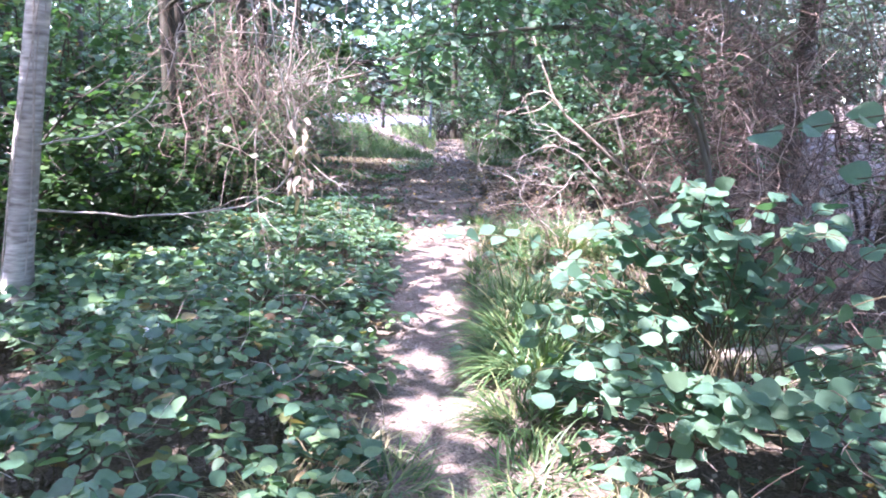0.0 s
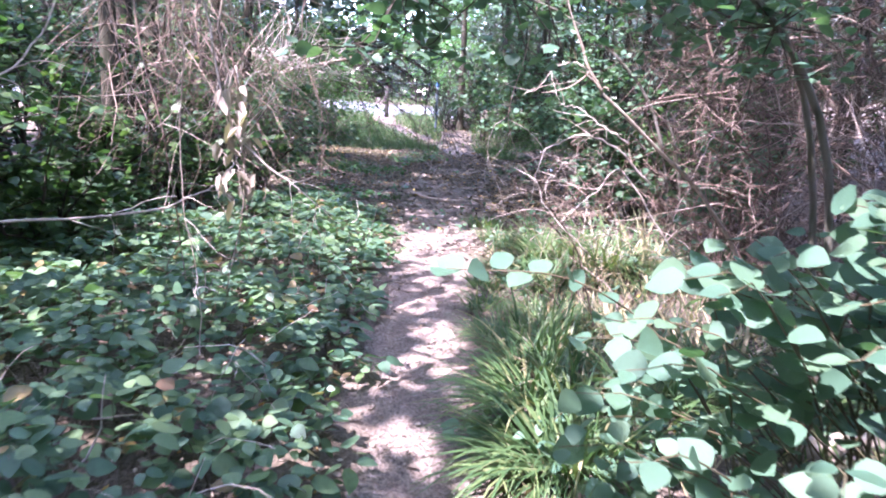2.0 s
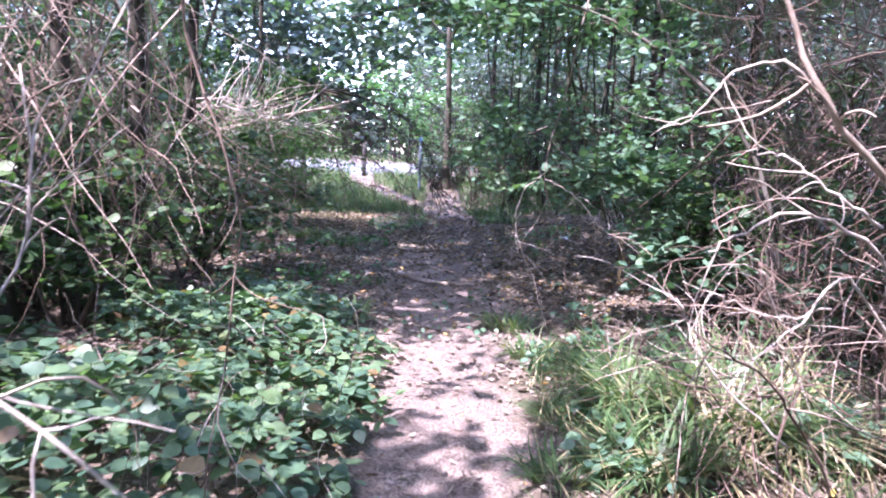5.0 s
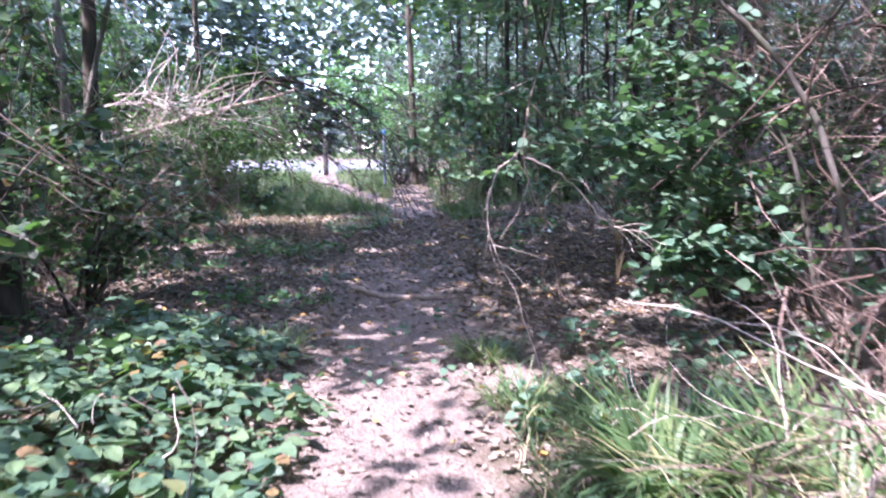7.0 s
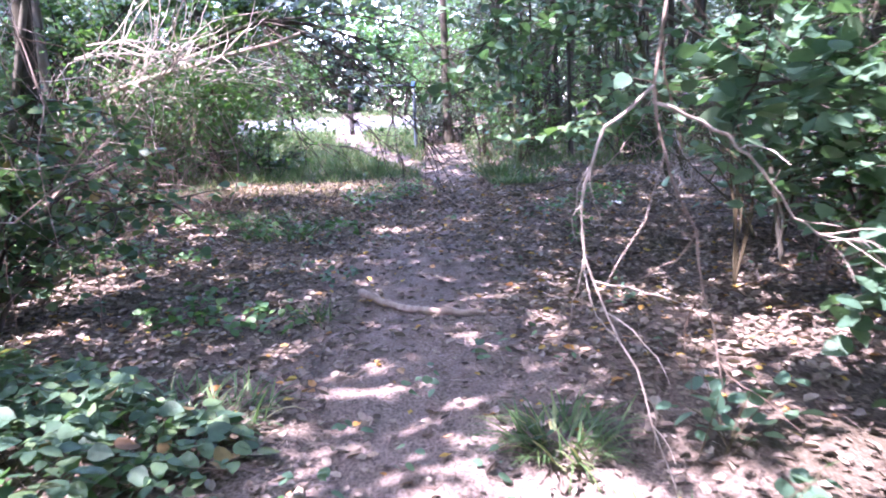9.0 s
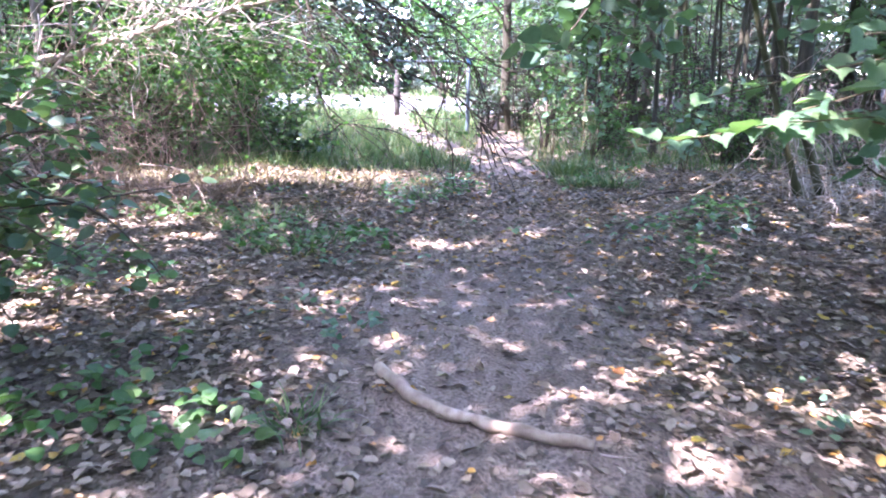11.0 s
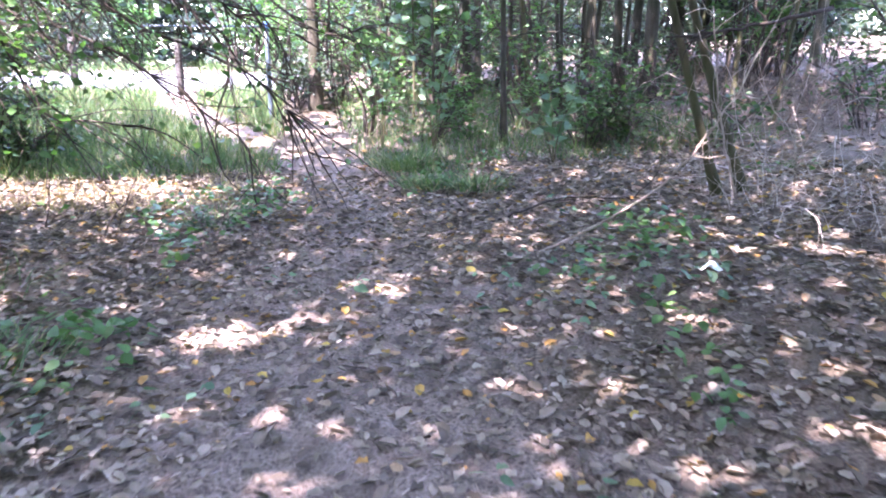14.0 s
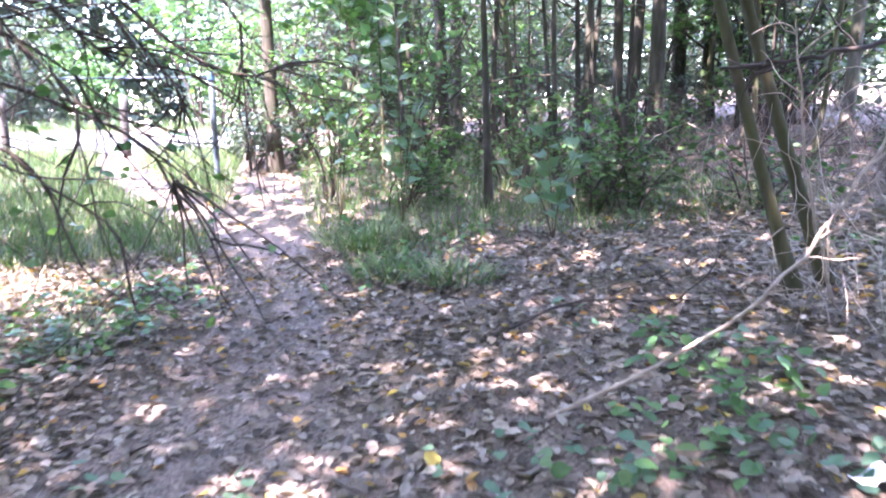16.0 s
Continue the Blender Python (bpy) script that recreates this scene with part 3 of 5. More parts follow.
set_shrubs_right((
    (4.6, 28.0, 1.2, 3.0, 1300),
    (7.4, 27.2, 1.4, 3.2, 1300),
    (9.6, 25.0, 1.6, 3.2, 1300),
    (10.5, 22.0, 1.6, 3.2, 1300),
    (3.4, 20.6, 0.7, 1.3, 900),
    (7.6, 23.5, 1.6, 3.5, 1600),
    (4.2, 25.5, 1.5, 3.8, 1600),
    (9.0, 21, 1.6, 3.4, 1500),
    (5.0, 5.6, 1.2, 3.2, 1800),
    (4.4, 3.4, 1.2, 2.6, 1800),
))
# low hedge before the track, open where the path goes through
for x, y in [(-14 + 1.05 * q, 26.6 + 0.9 * (q % 2)) for q in range(8)] + [(-0.3 + 1.0 * q, 26.4 + 0.9 * (q % 2)) for q in range(13)]:
    shrub(x + rng.normal(0, 0.15), y, rng.uniform(0.8, 1.1), rng.uniform(1.1, 1.7), 900 if x < 3 else 500, HAZY_LEAF, (0.08, 0.14), low=0.05)
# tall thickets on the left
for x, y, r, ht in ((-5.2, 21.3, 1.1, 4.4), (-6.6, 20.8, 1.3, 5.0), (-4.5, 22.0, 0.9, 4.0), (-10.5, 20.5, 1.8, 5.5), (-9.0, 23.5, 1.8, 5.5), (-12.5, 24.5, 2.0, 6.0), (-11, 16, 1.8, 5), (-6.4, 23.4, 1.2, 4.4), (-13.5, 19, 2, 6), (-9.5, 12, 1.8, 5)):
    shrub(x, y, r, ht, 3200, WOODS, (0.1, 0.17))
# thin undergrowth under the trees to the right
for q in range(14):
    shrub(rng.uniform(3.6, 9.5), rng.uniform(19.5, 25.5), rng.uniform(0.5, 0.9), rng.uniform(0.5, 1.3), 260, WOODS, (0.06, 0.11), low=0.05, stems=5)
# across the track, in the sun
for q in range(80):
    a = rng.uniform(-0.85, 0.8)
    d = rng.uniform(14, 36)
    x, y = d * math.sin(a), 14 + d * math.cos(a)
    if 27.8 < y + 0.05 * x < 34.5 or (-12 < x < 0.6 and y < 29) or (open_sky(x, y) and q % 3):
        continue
    shrub(x, y, rng.uniform(1.6, 2.8), rng.uniform(3, 6), 2200, LIGHT_LEAF if rng.random() < 0.2 else HAZY_LEAF, (0.13, 0.24))

# far woods that close the view
n = 210000
a = rng.uniform(-math.pi, math.pi, n)
d = rng.uniform(46, 62, n)
hz = rng.uniform(0, 1, n) ** 0.8 * (19 + 3 * np.sin(7 * a) + 2 * np.sin(17 * a + 1))
p = np.stack([d * np.sin(a), 12 + d * np.cos(a), hz], -1)
p = p[~(open_sky(p[:, 0], p[:, 1]) & (p[:, 2] > 6.5) & (rng.random(n) < 0.34))]
n = len(p)
wy, up = leaf_ways(n, 0.8)
alone("far_woods", leaves(Heap(), TINY, p, wy, up, rng.uniform(0.45, 1.1, n)), HAZY_LEAF, "distant belt of sunlit green woodland", "trees", "stuff")


# ---- bramble bed beside the path ----
def bed(name, test, height, box, count, mat, shape, size, label, single=0, seed=1, lobes=3):
    """A bed of leafy runners: leaflets in threes on a low uneven top."""
    x, y = rng.uniform(box[0], box[1], count), rng.uniform(box[2], box[3], count)
    keep = test(x, y)
    x, y = x[keep], y[keep]
    n = len(x)
    top = height(x, y)
    z = ground_z(x, y) + 0.03 + top * rng.uniform(0.25, 1, n) ** 0.6
    ob = thing(name, float(x.mean()), float(y.mean()), float(ground_z(x.mean(), y.mean())), label, "bramble")
    a = rng.uniform(0, TAU, n)
    up = unit(np.array([0, 0, 1.0]) + rng.normal(0, 0.3, (n, 3)))
    s = rng.uniform(*size, n)
    c = np.stack([x, y, z], -1)
    ps, ws, us, ss = [], [], [], []
    for k in range(lobes):
        b = a + (k - (lobes - 1) / 2) * 1.35
        w = np.stack([np.cos(b), np.sin(b), rng.normal(-0.15, 0.2, n)], -1)
        ps.append(c + w * 0.25 * s[:, None]), ws.append(w), us.append(up + rng.normal(0, 0.15, (n, 3))), ss.append(s * (1.0 if k == lobes // 2 else 0.8))
    ps, ws, us, ss = np.concatenate(ps), np.concatenate(ws), np.concatenate(us), np.concatenate(ss)
    pick = np.zeros(len(ps), bool)
    if single:
        order = np.argsort(np.abs(ps[:, 0] + 0.9) + np.abs(ps[:, 1] - 4.2) - 1.5 * ps[:, 2])
        pick[order[:single]] = True
        me = leaves(Heap(), BROAD, np.zeros((1, 3)), [(1, 0, 0)], [(0, 0, 1)], 1.0).mesh("leaf", mat)
        m = frames(ws[pick], us[pick])
        for p, r, sc in zip(ps[pick] - ORIGIN[ob.name], m, ss[pick]):
            lf = new("leaf", me)
            lf.parent = ob
            lf.matrix_basis = Matrix.LocRotScale(Vector(p), Matrix(r.tolist()).to_quaternion(), (sc, sc, sc))
    part("foliage", leaves(Heap(), shape, ps[~pick], ws[~pick], us[~pick], ss[~pick]), mat, ob, kind="stuff")
    q = rng.choice(n, n // 3, replace=False)
    foot = np.stack([x[q] + rng.normal(0, 0.1, len(q)), y[q] + rng.normal(0, 0.1, len(q)), ground_z(x[q], y[q])], -1)
    mid = (foot + c[q]) / 2 + rng.normal(0, 0.04, (len(q), 3))
    part("stemwork", tubes(Heap(), np.stack([foot, mid, c[q]], 1), np.full((len(q), 3), 0.0022), 3), GREEN_STEM, ob, kind="stuff")
    return ob


def left_edge(y):
    return np.interp(y, [0, 2, 3.4, 5, 7, 8.6, 9.8, 10.6, 11.2], [-0.25, -0.32, -0.38, -0.42, -0.48, -0.54, -0.62, -1.0, -2.2]) + 0.08 * np.sin(5 * y) + 0.06 * np.sin(11 * y + 1) + 0.05 * np.sin(23 * y)


bed("bramble_patch", lambda x, y: (x < left_edge(y) - 0.02) & (patchy(x * 0.35 + 9, y * 0.35) > 0.36 - 0.25 * (x > -2)),
    lambda x, y: (0.1 + 0.32 * smooth(0, 0.9, left_edge(y) - x)) * (0.65 + 0.7 * patchy(x * 0.3, y * 0.3)) * (1 - 0.35 * smooth(7.5, 10, y)),
    (-4.6, -0.2, 0.8, 11.1), 7400, BRAMBLE, OVATE, (0.06, 0.13), "low bed of dark green bramble leaves beside the path", 280)


def leafy_branch(ob, stems, leaf_mesh, shape, mat, every, size, stem_mat, r0=0.006, up_bias=1.0, first=0.25, label="", face=(0, 0, 1)):
    """Branches (m, k, 3) with leaves standing off both sides, each leaf a mesh of its own."""
    stems = np.asarray(stems)
    m, k, _ = stems.shape
    for q in range(m):
        part("stem", tubes(Heap(), stems[q:q + 1], taper(1, k, r0, 0.35), 5), stem_mat, ob, shade_smooth=True)
        seg = np.linalg.norm(np.diff(stems[q], axis=0), axis=1)
        total = seg.sum()
        at = np.arange(first * total, total, every)
        cum = np.concatenate([[0], np.cumsum(seg)])
        for j, d in enumerate(at):
            p = np.array([np.interp(d, cum, stems[q][:, c]) for c in range(3)])
            i = min(np.searchsorted(cum, d), k - 1)
            t = unit(stems[q][i] - stems[q][i - 1])
            side = unit(np.cross(t, (0, 0, 1.0))) * (1 if j % 2 else -1)
            way = unit(0.55 * t + side * 0.9 + rng.normal(0, 0.25, 3) + np.array([0, 0, -0.1]))
            up = unit(np.asarray(face) * up_bias + rng.normal(0, 0.3, 3))
            s = rng.uniform(*size)
            r = frames(way[None], up[None])[0]
            lf = new("leaf", leaf_mesh)
            lf.parent = ob
            lf.matrix_basis = Matrix.LocRotScale(Vector(p + way * 0.012 - ORIGIN[ob.name]), Matrix(r.tolist()).to_quaternion(), (s, s, s))


BUSH_LEAF = leaves(Heap(), BROAD, np.zeros((1, 3)), [(1, 0, 0)], [(0, 0, 1)], 1.0).mesh("leaf", BUSH)
LOBED_LEAF = leaves(Heap(), LOBED, np.zeros((1, 3)), [(1, 0, 0)], [(0, 0, 1)], 1.0).mesh("leaf", SAPLING_LEAF)

# broad-leaved bush right of the path
bush = thing("broadleaf_bush", 1.45, 3.5, float(ground_z(1.45, 3.5)) - 0.02, "bush with large round bluish-green leaves leaning over the path", "bush")
dome = []
for q in range(84):
    a, e = rng.uniform(math.radians(100), math.radians(350)), math.radians(rng.uniform(-28, 80))
    tip = (1.42 + 1.0 * math.cos(e) * math.cos(a), 3.35 + 0.8 * math.cos(e) * math.sin(a), max(0.12, 0.5 + 0.9 * math.sin(e) * rng.uniform(0.85, 1.05)))
    root = (1.5 + rng.normal(0, 0.15), 3.5 + rng.normal(0, 0.15), 0.0)
    dome.append(line([root, (0.7 * root[0] + 0.3 * tip[0], 0.7 * root[1] + 0.3 * tip[1], 0.6 * tip[2]), (0.25 * root[0] + 0.75 * tip[0], 0.25 * root[1] + 0.75 * tip[1], 0.95 * tip[2] + 0.03), tip], 10, 0.008))
for q in range(26):
    a = math.radians(rng.uniform(200, 300))
    tip = (1.35 + 0.75 * math.cos(a) + rng.normal(0, 0.15), 3.35 + 0.75 * math.sin(a), rng.uniform(0.3, 0.75))
    dome.append(line([(1.5, 3.4, 0.0), (0.5 * tip[0] + 0.75, 0.5 * tip[1] + 1.7, 0.75 * tip[2]), tip], 10, 0.008))
leafy_branch(bush, dome, BUSH_LEAF, BROAD, BUSH, 0.062, (0.06, 0.125), GREEN_STEM, 0.005, 0.85, 0.5, face=(-0.1, -0.4, 0.85))
leafy_branch(bush, [line([(1.3, 4.0, 0.0), (1.0, 4.0, 0.6), (0.55, 3.95, 0.94), (0.05, 3.9, 0.98)]), line([(1.3, 4.0, 0.0), (1.05, 3.95, 0.5), (0.8, 3.85, 0.75), (0.5, 3.75, 0.8)]), line([(1.3, 4.0, 0.0), (1.1, 4.05, 0.45), (0.9, 4.1, 0.7), (0.62, 4.1, 0.78)])],
             BUSH_LEAF, BROAD, BUSH, 0.075, (0.08, 0.13), GREEN_STEM, 0.006, 1.0, 0.4, face=(-0.1, -0.45, 0.85))

# low shoots at the bush's foot
for x, y, cnt in ((0.75, 2.55, 5), (1.25, 2.6, 6), (1.75, 2.9, 5), (1.5, 2.3, 5), (1.0, 2.25, 4), (2.0, 2.6, 4), (1.75, 2.15, 4), (2.3, 3.0, 4), (1.9, 8.6, 7), (2.1, 8.0, 7), (1.6, 9.0, 6), (2.4, 8.7, 7), (1.9, 7.4, 6), (2.3, 7.3, 6), (2.5, 9.6, 6), (2.1, 10.2, 6), (2.9, 10.1, 6), (0.42, 4.6, 4), (1.1, 10.1, 6), (1.75, 9.3, 4), (1.0, 9.55, 4)):
    ob = thing("seedling", x, y, float(ground_z(x, y)), "low leafy green shoots at the path's edge", "plant", "low shoots")
    a = rng.uniform(0, TAU, cnt)
    start = np.stack([x + rng.normal(0, 0.06, cnt), y + rng.normal(0, 0.06, cnt), np.full(cnt, float(ground_z(x, y)) - 0.01)], -1)
    leafy_branch(ob, wander(start, np.stack([np.cos(a), np.sin(a), np.full(cnt, 1.3)], -1), rng.uniform(0.25, 0.45, cnt), 7, 0.12, 0.14), BUSH_LEAF, BROAD, BUSH, 0.06, (0.06, 0.1), GREEN_STEM, 0.004)

# arching spray over the start
ob = thing("arching_sapling", 2.3, 1.9, float(ground_z(2.3, 1.9)) - 0.02, "arching sapling with round pale green leaves", "sapling")
leafy_branch(ob, [line([(2.3, 1.9, 0), (2.05, 1.95, 1.1), (1.5, 1.9, 1.7), (0.74, 1.75, 1.66)]), line([(2.3, 1.9, 0), (2.1, 1.8, 1.0), (1.6, 1.65, 1.6), (0.88, 1.5, 1.58)]), line([(2.3, 1.9, 0), (2.1, 1.9, 1.2), (1.7, 1.8, 1.8), (1.05, 1.7, 1.82)]),
                 line([(2.3, 1.9, 0), (2.2, 2.1, 0.7), (1.9, 2.2, 1.05), (1.4, 2.2, 1.0)]), line([(2.3, 1.9, 0), (2.15, 1.9, 0.6), (1.8, 1.95, 0.95), (1.3, 1.95, 0.8)])], BUSH_LEAF, BROAD, BUSH, 0.075, (0.065, 0.1), GREEN_STEM, 0.005, 1.0, 0.66, face=(-0.3, -0.75, 0.5))

# sapling whose lobed leaves reach in from the right over the clearing
ob = thing("lobed_leaf_sapling", 2.1, 12.48, float(ground_z(2.1, 12.48)) - 0.02, "sapling with large lobed bright green leaves reaching over the clearing", "sapling")
leafy_branch(ob, [line([(2.1, 12.48, 0), (2.0, 12.44, 0.8), (1.3, 12.32, 1.2), (0.36, 12.2, 1.1)]), line([(2.1, 12.48, 0), (2.0, 12.44, 0.9), (1.5, 12.36, 1.42), (0.66, 12.3, 1.28)]),
                 line([(2.1, 12.48, 0), (2.1, 12.28, 0.9), (1.7, 12.28, 1.4), (0.82, 12.1, 1.22)]), line([(2.1, 12.48, 0), (2.05, 12.44, 0.85), (1.7, 12.28, 1.28), (1.0, 12.36, 1.2)]),
                 line([(2.1, 12.48, 0), (2.1, 12.44, 0.95), (1.8, 12.36, 1.5), (1.1, 12.28, 1.5)]), line([(2.1, 12.48, 0), (2.1, 12.28, 0.8), (1.6, 12.35, 1.2), (0.8, 12.1, 1.2)])], LOBED_LEAF, LOBED, LIGHT_LEAF, 0.075, (0.1, 0.165), GREEN_STEM, 0.007, 1.0, 0.58, face=(-0.2, -0.35, 0.85))

# young maples at the far edge of the clearing
for mx, my, tips in (
    (2.55, 19.4, ((-0.15, -0.1, 1.0), (0.25, -0.1, 0.95), (-0.5, -0.2, 0.7), (0.1, -0.3, 0.75))),
    (1.5, 20.8, ((-0.05, -0.1, 2.3), (-0.5, -0.2, 1.7), (0.5, -0.2, 1.8), (0.15, -0.3, 1.3))),
    (0.95, 21.6, ((0.1, -0.1, 2.7), (-0.5, -0.2, 2.0), (0.4, -0.3, 2.2))),
):
    z0 = float(ground_z(mx, my))
    ob = thing("maple_sapling", mx, my, z0 - 0.02, "young maple sapling with fresh green lobed leaves", "sapling", "maple saplings")
    leafy_branch(ob, [line([(mx, my, z0), (mx + 0.3 * tx, my + 0.3 * ty, z0 + 0.55 * tz), (mx + tx, my + ty, z0 + tz)]) for tx, ty, tz in tips],
                 LOBED_LEAF, LOBED, LIGHT_LEAF, 0.08 if my < 20 else 0.12, (0.12, 0.2), GREEN_STEM, 0.008, 1.0, 0.3, face=(-0.2, -0.6, 0.7))

# leafy sprays right of the clearing and above the path
def hedge(x, y, r, h, n, shape, mat, size, label, name="leafy_thicket"):
    return shrub(x, y, r, h, n, mat, size, shape, 8, 0.3, name, label, GREEN_STEM, "leafy thickets")


hedge(2.9, 13.7, 0.8, 1.3, 500, OVATE, BUSH, (0.09, 0.14), "green leafy thicket at the edge of the clearing")
hedge(3.2, 9.3, 0.9, 1.7, 700, OVATE, BUSH, (0.09, 0.14), "green leafy thicket at the edge of the clearing")

# leafy boughs that hang over the path
def bough(points, m, n, size, lift, reach=(0.3, 0.7), mat=BUSH):
    x, y, _ = points[0]
    z = float(ground_z(x, y)) - 0.02
    ob = thing("overhanging_bough", x, y, z, "thin tree with small-leaved bough hanging over the path", "sapling", "overhanging boughs")
    main = line([(x, y, z), *points[1:]], 18)
    part("limb", tubes(Heap(), main[None], taper(1, 18, 0.022, 0.3), 7), BARK_GREY, ob, shade_smooth=True)
    i = rng.integers(7, 18, m)
    b = wander(main[i], np.stack([rng.normal(-0.1, 0.7, m), rng.normal(0, 0.7, m), rng.normal(-0.1, 0.5, m)], -1), rng.uniform(*reach, m), 7, 0.2, 0.03)
    b[:, :, 2] = np.maximum(b[:, :, 2], lift)
    for s in range(m):
        part("twig", tubes(Heap(), b[s:s + 1], taper(1, 7, 0.004, 0.4), 4), DARK_TWIG, ob)
    q, k = rng.integers(0, m, n), rng.integers(1, 7, n)
    wy, up = leaf_ways(n, 0.5)
    p = b[q, k] + rng.normal(0, 0.04, (n, 3))
    p[:, 2] = np.maximum(p[:, 2], lift - 0.02)
    part("foliage", leaves(Heap(), OVATE, p, wy, up, rng.uniform(*size, n)), mat, ob, kind="stuff")


bough([(1.9, 4.7, 0), (1.7, 4.6, 1.4), (1.1, 4.4, 2.1), (0.4, 4.3, 2.15), (-0.35, 4.25, 1.95)], 80, 950, (0.045, 0.08), 1.74)
bough([(2.2, 5.3, 0), (1.9, 5.2, 1.5), (1.4, 5.0, 2.2), (0.7, 4.9, 2.45), (0.0, 4.8, 2.35)], 70, 800, (0.045, 0.08), 1.8)
bough([(2.7, 13.0, 0), (2.4, 12.9, 1.2), (1.7, 12.7, 1.9), (0.9, 12.5, 1.95), (0.2, 12.3, 1.7)], 60, 700, (0.06, 0.1), 1.45)
bough([(2.9, 11.8, 0), (2.5, 11.7, 0.9), (1.9, 11.5, 1.5), (1.4, 11.4, 1.45)], 60, 800, (0.07, 0.12), 0.7)
bough([(2.4, 24.2, 0), (2.2, 24.1, 1.6), (1.7, 23.9, 2.6), (1.1, 23.7, 2.9)], 50, 500, (0.1, 0.16), 1.6, (0.4, 0.9), LIGHT_LEAF)
bough([(2.6, 9.3, 0), (2.2, 9.4, 1.6), (1.2, 9.5, 2.5), (0.2, 9.5, 2.7), (-0.9, 9.5, 2.5)], 70, 950, (0.05, 0.09), 1.95, (0.3, 0.8))
bough([(3.0, 10.5, 0), (2.6, 10.4, 0.9), (1.9, 10.3, 1.4), (1.2, 10.25, 1.4)], 55, 480, (0.07, 0.12), 1.05, (0.25, 0.6))
bough([(3.0, 10.2, 0), (2.6, 10.1, 0.5), (2.1, 10.1, 0.75), (1.6, 10.0, 0.72)], 45, 450, (0.08, 0.13), 0.4, (0.25, 0.6))
bough([(3.2, 10.8, 0), (2.8, 10.7, 1.4), (2.0, 10.6, 1.95), (1.4, 10.5, 2.0)], 50, 380, (0.06, 0.1), 1.6, (0.25, 0.6))
bough([(-5.2, 20.2, 0), (-4.8, 20.1, 1.6), (-4.0, 20.0, 2.7), (-3.2, 19.8, 3.0), (-2.4, 19.7, 2.8)], 90, 1600, (0.08, 0.13), 1.9, (0.4, 1.0), WOODS)


# ---- dead brush ----
def tangle(name, centre, half, count, length, radius, mat, label, curl=0.3, fall=0.05, way=(0, 0, 0.3), spread=1.0, k=7, sides=3, rooted=0.3, single=0):
    """A thicket of dead twigs; some of them stand on the ground."""
    c, h = np.array(centre, float), np.array(half, float)
    d = unit(rng.normal(0, 1, (count, 3))) * (rng.uniform(0, 1, (count, 1)) ** 0.4)
    p = c + d * h
    p[:, 2] = np.maximum(p[:, 2], ground_z(p[:, 0], p[:, 1]) + 0.02)
    root = rng.random(count) < rooted
    p[root, 2] = ground_z(p[root, 0], p[root, 1])
    w = np.array(way) + rng.normal(0, spread, (count, 3))
    w[root, 2] = np.abs(w[root, 2]) + 0.8
    pts = wander(p, w, rng.uniform(*length, count), k, curl, fall)
    pts[:, :, 2] = np.maximum(pts[:, :, 2], ground_z(pts[:, :, 0], pts[:, :, 1]) + 0.004)
    over = np.abs(pts[:, :, 0] - np.interp(pts[:, :, 1], PATH_Y, PATH_X)) < 0.42
    free = ~(over & (pts[:, :, 2] > 0.5) & (pts[:, :, 1] < 17)).any(1)
    pts = pts[free]
    count = len(pts)
    r = taper(count, k, radius[0] + (radius[1] - radius[0]) * rng.uniform(0, 1, count) ** 2, 0.35)
    ob = thing(name, c[0], c[1], float(ground_z(c[0], c[1])), label, "brushwood")
    if single:
        near = np.argsort(pts[:, :, 1].mean(1) + np.abs(pts[:, :, 0].mean(1)))
        pts, r = pts[near], r[near]
        single = min(single, count)
        for q in range(single):
            part("cane", tubes(Heap(), pts[q:q + 1], r[q:q + 1], 4), mat, ob)
    if single < count:
        part("brushwood", tubes(Heap(), pts[single:], r[single:], sides), mat, ob, kind="stuff")


# right of the path: the wall of dead brown stems
tangle("dead_brush", (2.85, 6.8, 1.75), (1.1, 1.2, 1.2), 850, (0.45, 1.2), (0.0022, 0.007), RED_TWIG, "dense wall of dead reddish-brown bramble canes", way=(-0.1, 0, 0.0), spread=0.8, rooted=0.05, single=260)
tangle("dead_brush", (3.6, 8.6, 1.7), (1.5, 1.9, 2.0), 1100, (0.6, 1.7), (0.003, 0.011), RED_TWIG, "dense thicket of dead brown twigs", way=(0, 0, 0.5), single=120)
tangle("dead_brush", (3.7, 5.6, 1.5), (0.95, 1.4, 1.8), 700, (0.5, 1.5), (0.003, 0.009), RED_TWIG, "dense thicket of dead brown twigs", way=(0, 0, 0.2), single=120)
tangle("dead_brush", (1.2, 6.8, 0.85), (0.5, 0.6, 0.6), 220, (0.3, 0.8), (0.0016, 0.0045), RED_TWIG, "arching dead canes leaning over the path's edge", way=(-0.3, -0.1, 0.2), fall=0.16, single=100)
tangle("dead_brush", (4.0, 12.0, 2.4), (1.5, 2.0, 1.8), 1500, (0.6, 1.6), (0.003, 0.007), DRY_TWIG, "tall thicket of dead grey twigs", way=(0, 0, 1.0), spread=0.6, single=100)
